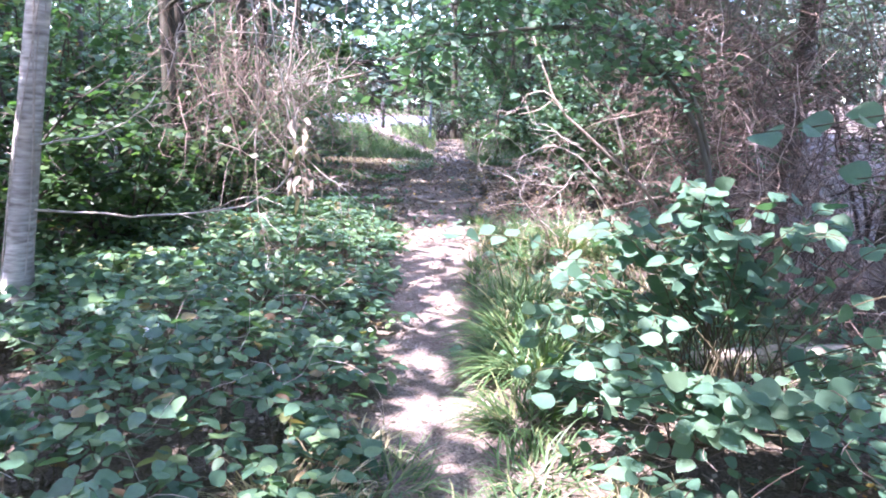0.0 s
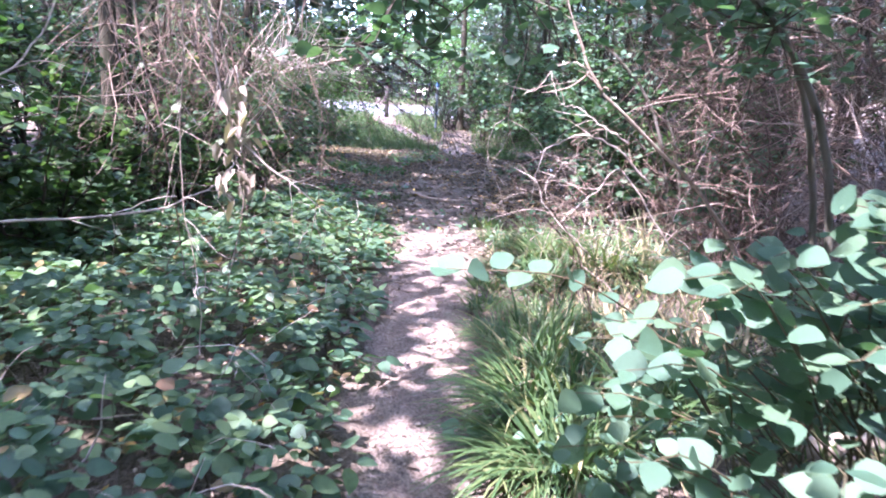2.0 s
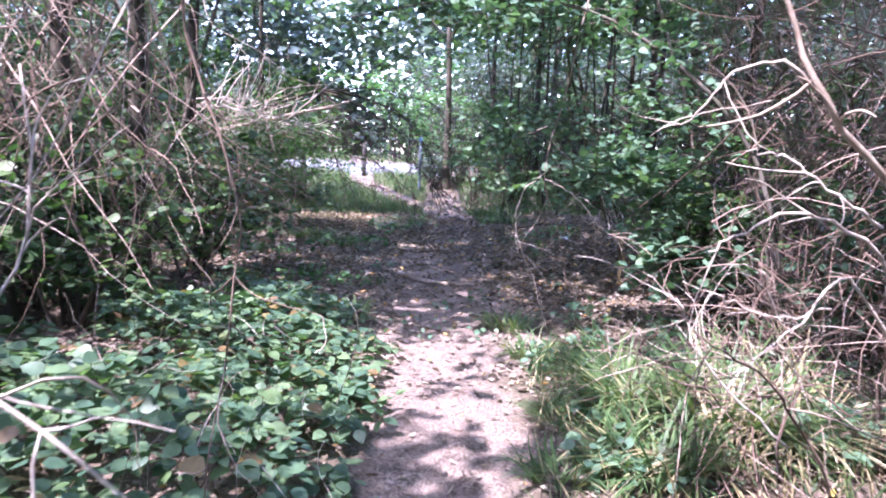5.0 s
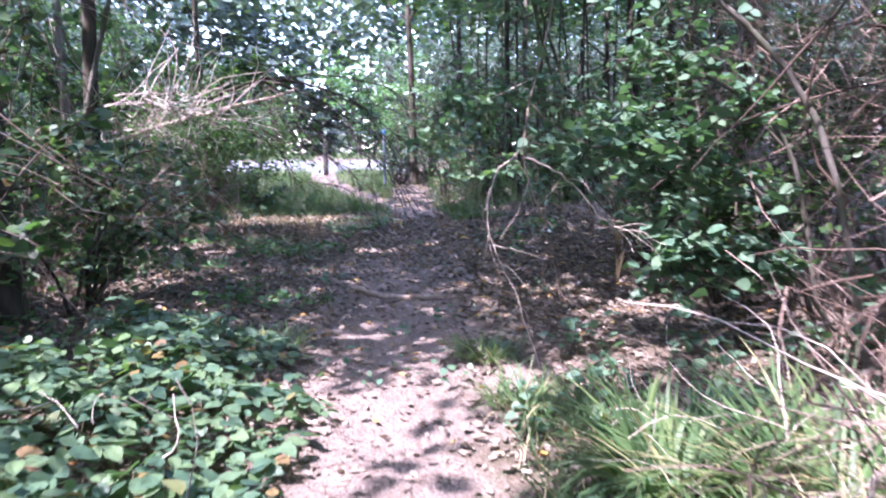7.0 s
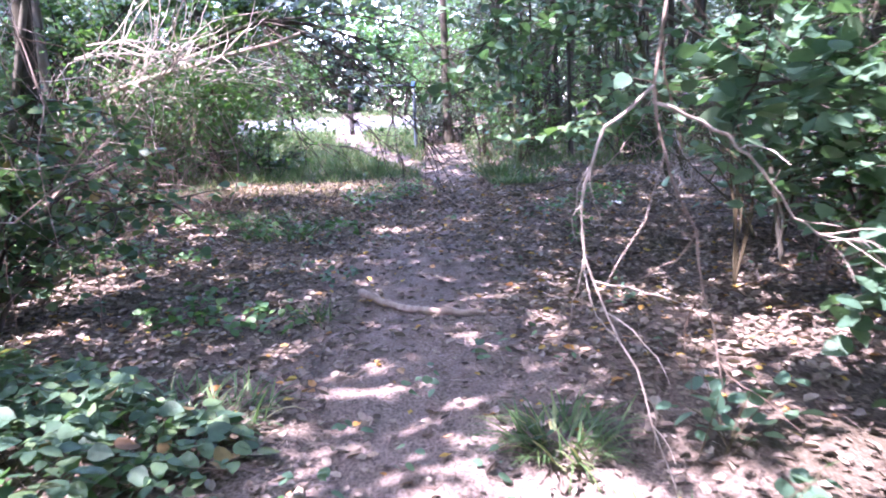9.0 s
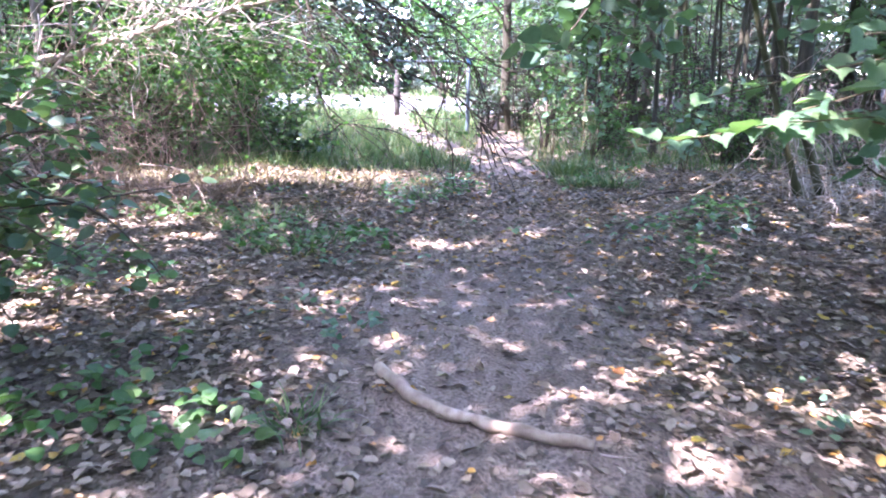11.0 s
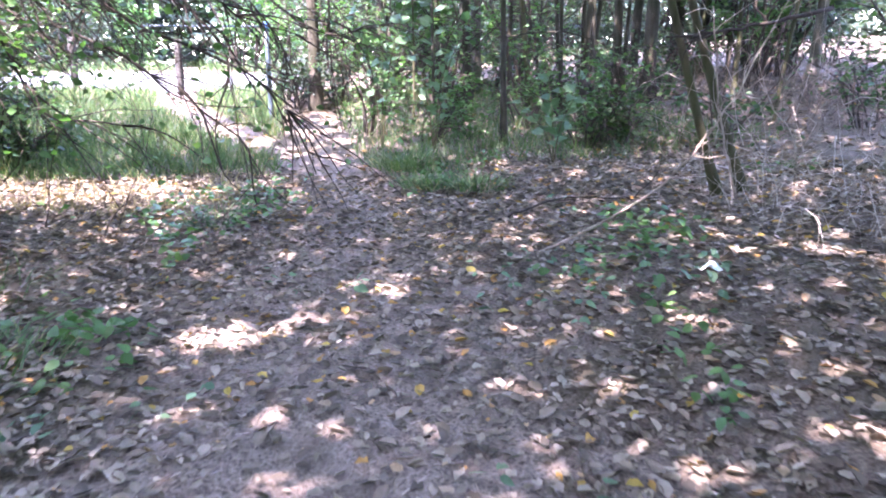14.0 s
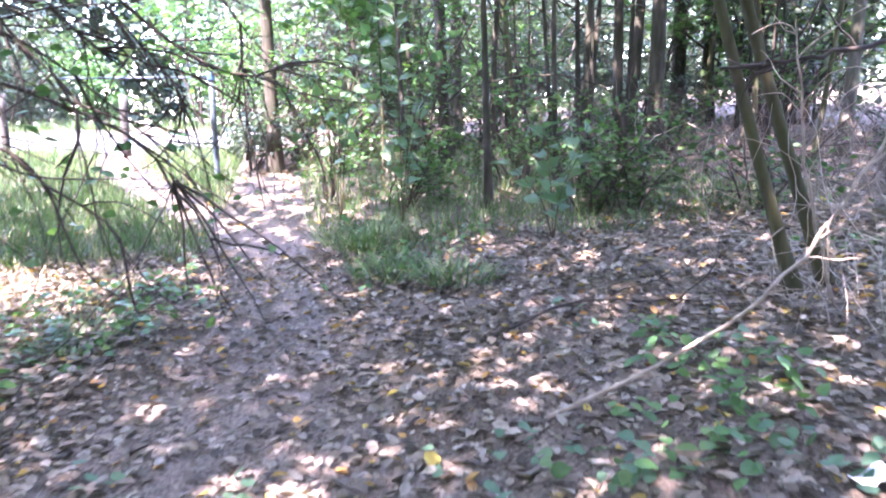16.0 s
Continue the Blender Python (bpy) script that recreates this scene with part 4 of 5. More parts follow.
# left of the path: hanging vines and dead twigs
tangle("dead_vines", (-1.75, 6.2, 2.15), (0.75, 1.1, 0.6), 150, (0.5, 1.3), (0.002, 0.005), DRY_TWIG, "curtain of dead hanging vines and twigs", way=(0.1, 0, -0.8), spread=0.5, fall=0.1, rooted=0.03, single=100)
tangle("dead_vines", (-2.4, 7.8, 2.0), (1.1, 0.9, 1.0), 230, (0.5, 1.4), (0.002, 0.006), DRY_TWIG, "mass of dead vines hung over shrubs", way=(0.1, 0, -0.6), spread=0.6, fall=0.1, rooted=0.05, single=60)
tangle("dead_vines", (-2.9, 10.6, 2.2), (1.3, 1.1, 1.3), 170, (0.6, 1.8), (0.002, 0.006), DRY_TWIG, "curtain of dead hanging vines and twigs", way=(0.1, 0, -0.9), spread=0.55, fall=0.1, rooted=0.1, single=100)
tangle("dead_brush", (-3.6, 12.6, 0.8), (1.4, 1.8, 1.0), 420, (0.4, 1.2), (0.002, 0.006), DRY_TWIG, "thin dry undergrowth of bare stems", way=(0, 0, 0.8), spread=0.6, single=60)
tangle("dead_brush", (-4.2, 17.0, 0.8), (1.7, 1.4, 1.0), 900, (0.5, 1.3), (0.002, 0.006), DRY_TWIG, "thin dry undergrowth of bare stems", way=(0, 0, 0.8), spread=0.6, single=60)
tangle("dead_brush", (3.4, 16.6, 0.5), (0.9, 1.5, 0.7), 170, (0.3, 1.0), (0.002, 0.005), PALE_TWIG, "thin pale dry stems and stalks", way=(0, 0, 0.9), spread=0.6, single=170)

tangle("dead_brush", (6.2, 21.0, 0.7), (2.6, 2.0, 0.8), 420, (0.4, 1.4), (0.002, 0.007), DRY_TWIG, "thin bare stems and fallen twigs under trees", way=(0, 0, 0.8), spread=0.7, rooted=0.5, single=20)
tangle("dry_stalks", (-1.6, 5.2, 0.35), (1.5, 3.6, 0.12), 150, (0.15, 0.6), (0.0012, 0.004), PALE_TWIG, "thin dry stalks caught among bramble leaves", way=(0, 0, 0.35), spread=0.7, fall=0.1, rooted=0.0, single=150)
tangle("dry_stalks", (1.6, 3.2, 0.2), (1.0, 1.1, 0.15), 110, (0.15, 0.6), (0.0012, 0.005), DRY_TWIG, "thin dry stalks under the bush", way=(0, 0, 0.2), spread=0.7, fall=0.15, rooted=0.3, single=110)
tangle("dry_stalks", (1.6, 8.2, 0.25), (0.9, 1.1, 0.2), 110, (0.2, 0.7), (0.0012, 0.004), PALE_TWIG, "thin dry stalks in the grass", way=(0, 0, 0.5), spread=0.6, fall=0.12, rooted=0.4, single=110)

# the arching heap of fallen branches ahead on the left
tangle("fallen_branches", (-3.9, 17.6, 1.95), (1.5, 0.6, 0.5), 150, (0.6, 1.9), (0.003, 0.016), PALE_TWIG, "heap of pale fallen dead branches with twigs", way=(0.8, 0, 0.3), spread=0.5, curl=0.32, fall=0.06, rooted=0.03, single=160)
tangle("dead_vines", (-3.9, 17.5, 1.35), (1.6, 0.6, 0.5), 110, (0.5, 1.3), (0.002, 0.006), DRY_TWIG, "pale dead vines hanging under fallen branches", way=(0, 0, -1.0), spread=0.35, fall=0.1, rooted=0.1, single=60)
tangle("fallen_branches", (-2.3, 18.0, 2.0), (1.2, 0.6, 0.5), 240, (0.5, 1.4), (0.003, 0.009), DARK_TWIG, "heap of dark fallen dead branches with twigs", way=(0.9, 0, -0.5), spread=0.4, fall=0.1, rooted=0.03, single=100)
for x, y, r, ht, cnt in ((-3.5, 21.6, 0.7, 1.2, 1300), (-4.4, 21.3, 0.9, 1.5, 1600), (-5.4, 20.6, 0.9, 1.6, 1500), (-5.4, 17.9, 0.8, 1.5, 1400), (-6.2, 21.4, 0.8, 1.4, 1200)):
    shrub(x, y, r, ht, cnt, WOODS, (0.06, 0.1), low=0.05)
n = 4200
c = np.array([-3.4, 17.7, 1.5]) + rng.normal(0, 1, (n, 3)) * (1.0, 0.45, 0.4)
c[:, 2] = np.maximum(c[:, 2], 0.15)
wy, up = leaf_ways(n, 0.6)
ob = thing("ivy_clad_trunk", -5.7, 17.2, float(ground_z(-5.7, 17.2)), "pale fallen trunk leaning, hung with ivy leaves", "fallen tree")
part("trunk", tubes(Heap(), line([(-5.7, 17.2, 0.0), (-5.5, 17.25, 1.3), (-4.6, 17.4, 1.65), (-3.4, 17.6, 2.02), (-1.9, 17.9, 2.45)], 18, 0.015)[None], taper(1, 18, 0.07, 0.35), 8), DEADWOOD, ob, shade_smooth=True)
part("foliage", leaves(Heap(), TINY, c, wy, up, rng.uniform(0.06, 0.1, n)), LIGHT_LEAF, ob, kind="stuff")
# dark drooping branches from it over the path
ob = thing("drooping_branch", -3.4, 18.9, float(ground_z(-3.4, 18.9)), "dark bare drooping branches above the path's end", "fallen tree")
part("trunk", tubes(Heap(), line([(-5.6, 18.2, -0.1), (-5.1, 18.2, 1.2), (-3.9, 18.15, 2.1), (-2.5, 18.1, 2.65), (-1.9, 18.1, 2.6)], 14)[None], taper(1, 14, 0.05, 0.4), 7), BARK_DARK, ob, shade_smooth=True)
TOP = (-2.5, 18.1, 2.65)
for way_points, thick in (
    ([(-1.4, 18.2, 2.5), (-0.62, 18.3, 2.05), (0.06, 18.35, 1.57), (0.55, 18.4, 1.6)], 0.016),
    ([(-1.6, 18.2, 2.35), (-1.03, 18.25, 2.0), (-0.5, 18.3, 1.65), (0.0, 18.4, 1.5)], 0.014),
    ([(-2.0, 18.15, 2.25), (-1.44, 18.2, 1.65), (-0.77, 18.3, 1.35), (-0.3, 18.3, 1.0), (-0.02, 18.3, 0.38)], 0.018),
    ([(-2.2, 18.0, 2.1), (-1.85, 18.0, 1.6), (-1.2, 18.1, 1.2), (-0.65, 18.2, 0.75), (-0.5, 18.2, 0.4)], 0.014),
    ([(-2.3, 17.9, 2.0), (-2.1, 17.8, 1.4), (-1.88, 17.8, 0.95), (-1.3, 17.9, 0.85)], 0.013),
    ([(-1.3, 18.4, 2.75), (-0.3, 18.6, 2.5), (0.1, 18.6, 1.9), (0.24, 18.6, 0.7)], 0.015),
    ([(-1.8, 18.4, 2.6), (-1.0, 18.6, 2.3), (-0.4, 18.7, 1.7), (-0.2, 18.7, 1.1)], 0.013),
    ([(-1.7, 17.9, 2.4), (-1.13, 17.9, 1.95), (-0.7, 17.9, 1.4), (-0.6, 18.0, 0.6)], 0.013),
    ([(-1.9, 18.0, 2.2), (-1.5, 18.0, 1.9), (-1.0, 18.0, 1.75), (-0.4, 18.1, 1.25), (-0.15, 18.1, 0.8)], 0.012),
):
    p = line([TOP, *way_points], 18, 0.02)
    br = part("branch", tubes(Heap(), p[None], taper(1, 18, 1.15 * thick, 0.3), 6), DARK_TWIG, ob, shade_smooth=True)
    m = 20
    i = rng.integers(4, 17, m)
    along = unit(p[np.minimum(i + 1, 17)] - p[i])
    tw = wander(p[i], 0.8 * along + np.stack([rng.normal(0.2, 0.45, m), rng.normal(0, 0.35, m), rng.normal(-0.2, 0.5, m)], -1), rng.uniform(0.4, 1.25, m), 8, 0.2, 0.08)
    tw[:, :, 2] = np.maximum(tw[:, :, 2], 0.12)
    for q in range(6):
        part("twig", tubes(Heap(), tw[q:q + 1], taper(1, 8, 0.009, 0.35), 4), DARK_TWIG, br)
    part("branchwork", tubes(Heap(), tw[6:], taper(m - 6, 8, 0.0055, 0.35), 4), DARK_TWIG, br, kind="stuff")
    n = 16
    lf, k = rng.integers(0, m, n), rng.integers(5, 8, n)
    wy, up = leaf_ways(n, 0.6)
    part("foliage", leaves(Heap(), OVATE, tw[lf, k], wy, up, rng.uniform(0.05, 0.09, n)), LIGHT_LEAF, br, kind="stuff")

# single vines and canes that stand out


def hang_branches(rows, m=10):
    for pts, r, mat, label in rows:
        p = line(pts, 20, 0.006)
        hp = tubes(Heap(), p[None], taper(1, 20, r, 0.35), 7, True)
        i = rng.integers(6, 19, m)
        tw = wander(p[i], unit(p[np.minimum(i + 1, 19)] - p[i]) + rng.normal(0, 0.6, (m, 3)), rng.uniform(0.12, 0.45, m), 7, 0.25, 0.08)
        ob = alone("dead_branch", hp, mat, label, "branch", origin=tuple(p[0]), shade_smooth=True)
        for q in range(m):
            if (np.abs(tw[q][:, 0] - np.interp(tw[q][:, 1], PATH_Y, PATH_X)) < 0.4).any() and tw[q][0, 1] < 16:
                continue
            part("twig", tubes(Heap(), tw[q:q + 1], taper(1, 7, r * 0.45, 0.35), 4), mat, ob)


hang_branches((
    ([(-2.8, 4.6, 0.92), (-2.1, 4.9, 0.85), (-1.5, 5.4, 0.9), (-1.25, 5.8, 1.2), (-1.35, 6.0, 1.7)], 0.009, PALE_TWIG, "pale bare vine looping from the trunk"),
    ([(-2.7, 4.6, 1.35), (-2.3, 4.8, 1.45), (-2.0, 5.0, 1.75), (-1.9, 5.1, 2.2)], 0.008, PALE_TWIG, "pale bare side branch of the trunk"),
    ([(0.95, 9.75, 2.9), (0.78, 9.7, 2.0), (0.66, 9.68, 1.35), (0.8, 9.7, 0.95), (0.9, 9.68, 0.45)], 0.007, DRY_TWIG, "pale dead vine hanging over the clearing"),
    ([(0.66, 9.68, 1.4), (0.5, 9.65, 1.25), (0.45, 9.65, 0.95), (0.6, 9.6, 0.55), (0.75, 9.6, 0.1)], 0.006, PALE_TWIG, "pale dead vine hanging over the clearing"),
    ([(0.66, 9.68, 1.35), (0.95, 9.75, 1.2), (1.2, 9.85, 0.95), (1.5, 9.9, 0.85)], 0.006, PALE_TWIG, "pale dead vine hanging over the clearing"),
))
hang_branches((
    ([(2.2, 12.4, 3.6), (2.5, 12.4, 2.8), (2.78, 12.4, 2.0), (3.1, 12.4, 0.1)], 0.02, DEADWOOD, "leaning dead pole in the thicket"),
))
hang_branches((
    ([(-3.9, 13.2, 0.05), (-3.3, 13.3, 0.6), (-2.6, 13.4, 1.25), (-2.0, 13.5, 1.9)], 0.014, DEADWOOD, "leaning dead pole in the undergrowth"),
    ([(-1.05, 5.05, 2.6), (-1.1, 5.0, 2.0), (-1.08, 5.0, 1.5), (-1.0, 5.0, 1.1), (-1.1, 5.0, 0.5)], 0.007, DRY_TWIG, "dead vine hanging over the bramble"),
    ([(-1.3, 5.1, 2.6), (-1.2, 5.05, 1.9), (-1.05, 5.0, 1.35), (-0.75, 5.0, 1.1), (-0.55, 5.0, 0.95)], 0.006, PALE_TWIG, "pale dead vine hanging over the bramble"),
    ([(-1.5, 5.4, 2.7), (-1.4, 5.3, 1.8), (-1.45, 5.3, 1.1), (-1.35, 5.3, 0.4)], 0.006, PALE_TWIG, "pale dead vine hanging over the bramble"),
    ([(-1.8, 5.6, 2.8), (-1.75, 5.5, 1.9), (-1.6, 5.5, 1.2), (-1.5, 5.5, 0.35)], 0.008, DRY_TWIG, "dead vine hanging over the bramble"),
))
hang_branches((
    ([(-0.85, 6.2, 2.7), (-0.95, 6.1, 1.9), (-0.8, 6.1, 1.3), (-0.9, 6.1, 0.4)], 0.006, DRY_TWIG, "dead vine hanging over the bramble"),
    ([(1.1, 6.0, 0.0), (0.9, 5.9, 0.6), (0.65, 5.8, 0.95), (0.42, 5.7, 1.1)], 0.006, DRY_TWIG, "thin dead cane leaning over the path"),
    ([(1.0, 6.2, 0.0), (0.7, 6.1, 0.35), (0.5, 6.1, 0.3), (0.35, 6.2, 0.4)], 0.006, RED_TWIG, "thin dead cane arching beside the path"),
    ([(3.1, 16.9, 0.3), (2.9, 16.9, 0.9), (2.75, 16.9, 1.7)], 0.011, DEADWOOD, "splintered pale dead stem"),
    ([(1.3, 16.3, 0.13), (1.9, 16.1, 0.5), (2.25, 16.0, 0.9), (2.5, 16.0, 1.33), (2.74, 16.0, 1.8)], 0.009, DEADWOOD, "pale dead branch propped against a stem"),
    ([(4.2, 17.5, 1.75), (3.3, 17.32, 1.58), (2.6, 17.25, 1.5)], 0.02, DARK_TWIG, "dark bough across the trunks"),
))
hang_branches((
    ([(1.3, 17.2, 0.16), (1.9, 17.4, 0.26), (2.6, 17.2, 0.28)], 0.011, DARK_TWIG, "dark fallen branch lying on litter"),
))

hang_branches((
    ([(2.7, 7.1, 0.0), (1.9, 6.6, 0.95), (1.08, 6.3, 1.6), (0.86, 6.3, 1.95), (0.72, 6.3, 2.3)], 0.017, DEADWOOD, "thick pale dead limb leaning beside the path"),
    ([(1.45, 6.4, 1.05), (1.12, 6.3, 1.32), (0.9, 6.3, 1.37), (0.75, 6.28, 1.3), (0.64, 6.25, 1.24)], 0.0075, PALE_TWIG, "pale dead forked branch beside the path"),
    ([(1.25, 6.35, 1.33), (1.05, 6.3, 1.44), (0.88, 6.3, 1.55), (0.75, 6.3, 1.56)], 0.0065, PALE_TWIG, "pale dead forked branch beside the path"),
    ([(1.0, 6.3, 1.72), (0.84, 6.3, 1.84), (0.7, 6.35, 1.8), (0.62, 6.4, 1.68), (0.5, 6.5, 1.6)], 0.0065, PALE_TWIG, "pale dead arching branch beside the path"),
    ([(1.75, 6.6, 0.5), (1.27, 6.5, 1.12), (1.12, 6.5, 0.98), (0.98, 6.5, 0.86), (0.85, 6.5, 0.7)], 0.0065, PALE_TWIG, "pale dead forked branch leaning over the grass"),
    ([(1.2, 6.5, 1.02), (1.0, 6.5, 0.98), (0.8, 6.5, 1.05), (0.66, 6.5, 1.1)], 0.005, PALE_TWIG, "thin pale dead branch leaning over the grass"),
    ([(1.1, 6.5, 0.5), (0.75, 6.5, 0.82), (0.67, 6.5, 1.0), (0.56, 6.5, 1.07)], 0.005, PALE_TWIG, "thin pale dead branch leaning over the grass"),
), 4)

# withered leaves hanging in the vine
ob = thing("withered_spray", -1.05, 5.0, 1.65, "bunch of pale withered leaves hanging in a vine", "dead leaves")
part("stem", tubes(Heap(), line([(-1.05, 5.0, 1.65), (-1.07, 5.0, 1.4), (-1.0, 4.98, 1.0)], 10, 0.006)[None], taper(1, 10, 0.004, 0.4), 4), PALE_TWIG, ob)
PALE_DEAD = leaf_material("pale_dead_leaf", [(0, (0.3, 0.23, 0.19)), (1, (0.5, 0.42, 0.37))], 0.2, 0.7)
WITHERED = leaves(Heap(), CURLED, np.zeros((1, 3)), [(1, 0, 0)], [(0, 0, 1)], 1.0).mesh("withered_leaf", PALE_DEAD)
for q in range(46):
    z = rng.uniform(1.0, 1.6)
    s = rng.uniform(0.06, 0.12)
    lf = new("withered_leaf", WITHERED)
    lf.parent = ob
    lf.matrix_basis = Matrix.LocRotScale((rng.normal(0, 0.06), rng.normal(0, 0.05), z - 1.65), Euler((rng.uniform(-1, 1), rng.uniform(0.7, 1.7), rng.uniform(0, TAU))), (s, s * 0.6, s))

# fallen stick across the clearing
stick = line([(-0.6, 12.72, 0), (-0.36, 12.4, 0), (0.0, 12.19, 0), (0.3, 12.05, 0)], 18, 0.005)
stick[:, 2] = ground_z(stick[:, 0], stick[:, 1]) + 0.026
alone("fallen_stick", tubes(Heap(), stick[None], (np.linspace(0.03, 0.022, 18) + rng.normal(0, 0.003, 18))[None], 9, True), DEADWOOD, "pale barkless stick lying on leaf litter", "stick", origin=tuple(stick[0]), shade_smooth=True)

# fallen log under the bush
log = line([(1.7, 4.45, 0.0), (2.2, 4.6, 0.0), (2.9, 4.75, 0.0)], 14, 0.008)
log[:, 2] = ground_z(log[:, 0], log[:, 1]) + 0.055
alone("fallen_log", tubes(Heap(), log[None], (0.062 + rng.normal(0, 0.004, 14))[None], 10, True), DEADWOOD, "weathered brown fallen log lying under the bush", "log", origin=tuple(log[0]), shade_smooth=True)

# white scrap of paper
pu, pv = np.meshgrid(np.linspace(0, 0.14, 6), np.linspace(0, 0.085, 5), indexing="ij")
pz = 0.075 + 0.02 * np.sin(40 * pu) * np.cos(30 * pv)
pp = np.stack([1.9 + pu, 15.4 + pv + 0.15 * pu, pz - 0.03 + ground_z(1.96, 15.45)], -1)
idx = np.arange(pu.size).reshape(pu.shape)
quads = np.stack([idx[:-1, :-1], idx[1:, :-1], idx[1:, 1:], idx[:-1, 1:]], -1).reshape(-1, 4)
scrap = alone("paper_scrap", Heap().add(pp, quads.ravel(), np.full(len(quads), 4)), PAPER, "crumpled white paper scrap among low plants", "litter")
scrap.modifiers.new("thick", "SOLIDIFY").thickness = 0.003
pp2 = np.stack([-1.63 + 0.6 * pu, 3.62 + 0.5 * pv, 0.4 + 0.75 * pv + 0.008 * np.sin(60 * pu)], -1)
scrap2 = alone("paper_scrap", Heap().add(pp2, quads.ravel(), np.full(len(quads), 4)), PAPER, "small white paper scrap caught in bramble leaves", "litter")
scrap2.modifiers.new("thick", "SOLIDIFY").thickness = 0.003

# ---- barrier at the track ----
zb = float(ground_z(-0.58, 24.5)) - 0.05
ob = thing("metal_barrier", -0.58, 24.5, zb, "grey-blue metal barrier post with a thin top bar", "barrier")
post = part("post", tubes(Heap(), line([(-0.58, 24.5, zb), (-0.58, 24.5, 1.0), (-0.58, 24.5, 1.86)], 6)[None], np.full((1, 6), 0.042), 10, True), STEEL, ob)
part("cap", tubes(Heap(), line([(-0.58, 24.5, 1.84), (-0.58, 24.5, 1.9), (-0.58, 24.5, 1.98)], 4)[None], np.full((1, 4), 0.05), 10, True), BLUE_PAINT, post, "blue cap")
part("bar", tubes(Heap(), line([(-0.62, 24.5, 1.9), (-1.6, 24.6, 1.9), (-2.6, 24.7, 1.9)], 6)[None], np.full((1, 6), 0.015), 8, True), STEEL, ob)
for x in (-4.7, -6.4, -2.6):
    zb = float(ground_z(x, 28.6))
    hp = tubes(Heap(), line([(x, 28.6, zb - 0.05), (x, 28.6, zb + 0.6), (x + 0.02, 28.6, zb + 1.15)], 6)[None], np.full((1, 6), 0.08), 8, True)
    alone("wooden_post", hp, DARK_POST, "dark weathered wooden post beside the track", "post", group="track posts", origin=(x, 28.6, zb - 0.05))


# ---- grass ----
def tuft(x, y, r, n, length, mat=GRASS, label="tuft of long green grass beside the path", lean=(0, 0)):
    z, wide = float(ground_z(x, y)) - 0.01, 0.0105 if length[0] > 0.38 else (0.0085 if length[0] > 0.22 else 0.0055)
    a, d = rng.uniform(0, TAU, n), r * np.sqrt(rng.uniform(0, 1, n))
    p = np.stack([x + d * np.cos(a), y + d * np.sin(a), np.full(n, z)], -1)
    b = a + rng.normal(0, 0.7, n)
    w = np.stack([0.6 * np.cos(b) + lean[0], 0.6 * np.sin(b) + lean[1], np.full(n, 1.1)], -1)
    c = wander(p, w, rng.uniform(*length, n), 6, 0.1, 0.26)
    c[:, :, 2] = np.maximum(c[:, :, 2], z + 0.015)
    side = unit(np.cross(w, (0, 0, 1.0)))[:, None, :] * (np.array([0.8, 1, 0.9, 0.7, 0.45, 0.05]) * wide)[None, :, None] * rng.uniform(0.7, 1.4, n)[:, None, None]
    v = np.stack([c - side, c + side], 2).reshape(n, 12, 3)
    q = np.array([(2 * i, 2 * i + 1, 2 * i + 3, 2 * i + 2) for i in range(5)])
    loops = (q[None] + (np.arange(n) * 12)[:, None, None]).ravel()
    return alone("grass_tuft", Heap().add(v.reshape(-1, 3), loops, np.full(n * 5, 4)), mat, label, "grass", "stuff", "grass tufts", origin=(x, y, z))


def set_tufts(rows):
    for x, y, r, n, ln, mat, lean in rows:
        tuft(x, y, r, n, ln, mat, "tuft of dry straw-coloured grass" if mat is STRAW else "tuft of long green grass beside the path", lean)


set_tufts((
    (0.58, 4.3, 0.22, 260, (0.3, 0.6), GRASS, (-0.3, -0.1)),
    (0.55, 4.9, 0.2, 240, (0.3, 0.6), GRASS, (-0.3, 0)),
    (0.62, 5.5, 0.22, 220, (0.25, 0.5), GRASS, (-0.2, 0)),
    (0.45, 3.6, 0.18, 200, (0.2, 0.4), GRASS, (-0.2, -0.2)),
    (0.85, 5.2, 0.25, 130, (0.25, 0.45), STRAW, (0, 0)),
    (0.75, 6.2, 0.25, 220, (0.2, 0.4), GRASS, (0, 0)),
    (1.45, 7.85, 0.24, 330, (0.5, 0.85), GRASS, (0, -0.2)),
    (1.05, 8.2, 0.2, 260, (0.4, 0.7), GRASS, (-0.1, -0.1)),
    (1.8, 7.75, 0.25, 130, (0.45, 0.75), STRAW, (-0.1, -0.3)),
))
set_tufts((
    (0.9, 7.3, 0.2, 300, (0.25, 0.5), GRASS, (-0.2, 0)),
    (1.7, 8.1, 0.25, 70, (0.3, 0.5), STRAW, (0, -0.2)),
    (1.25, 7.4, 0.2, 60, (0.3, 0.55), STRAW, (-0.1, -0.3)),
    (0.35, 2.5, 0.2, 260, (0.12, 0.3), GRASS, (0, 0)),
    (0.65, 2.2, 0.25, 260, (0.12, 0.3), GRASS, (0, 0)),
    (-0.3, 2.3, 0.2, 260, (0.15, 0.38), GRASS, (0.2, 0)),
    (-0.6, 2.6, 0.25, 200, (0.15, 0.35), STRAW, (0.1, 0)),
    (0.6, 9.3, 0.18, 160, (0.15, 0.35), GRASS, (0, 0)),
    (0.5, 10.3, 0.2, 200, (0.12, 0.3), GRASS, (0, 0)),
))
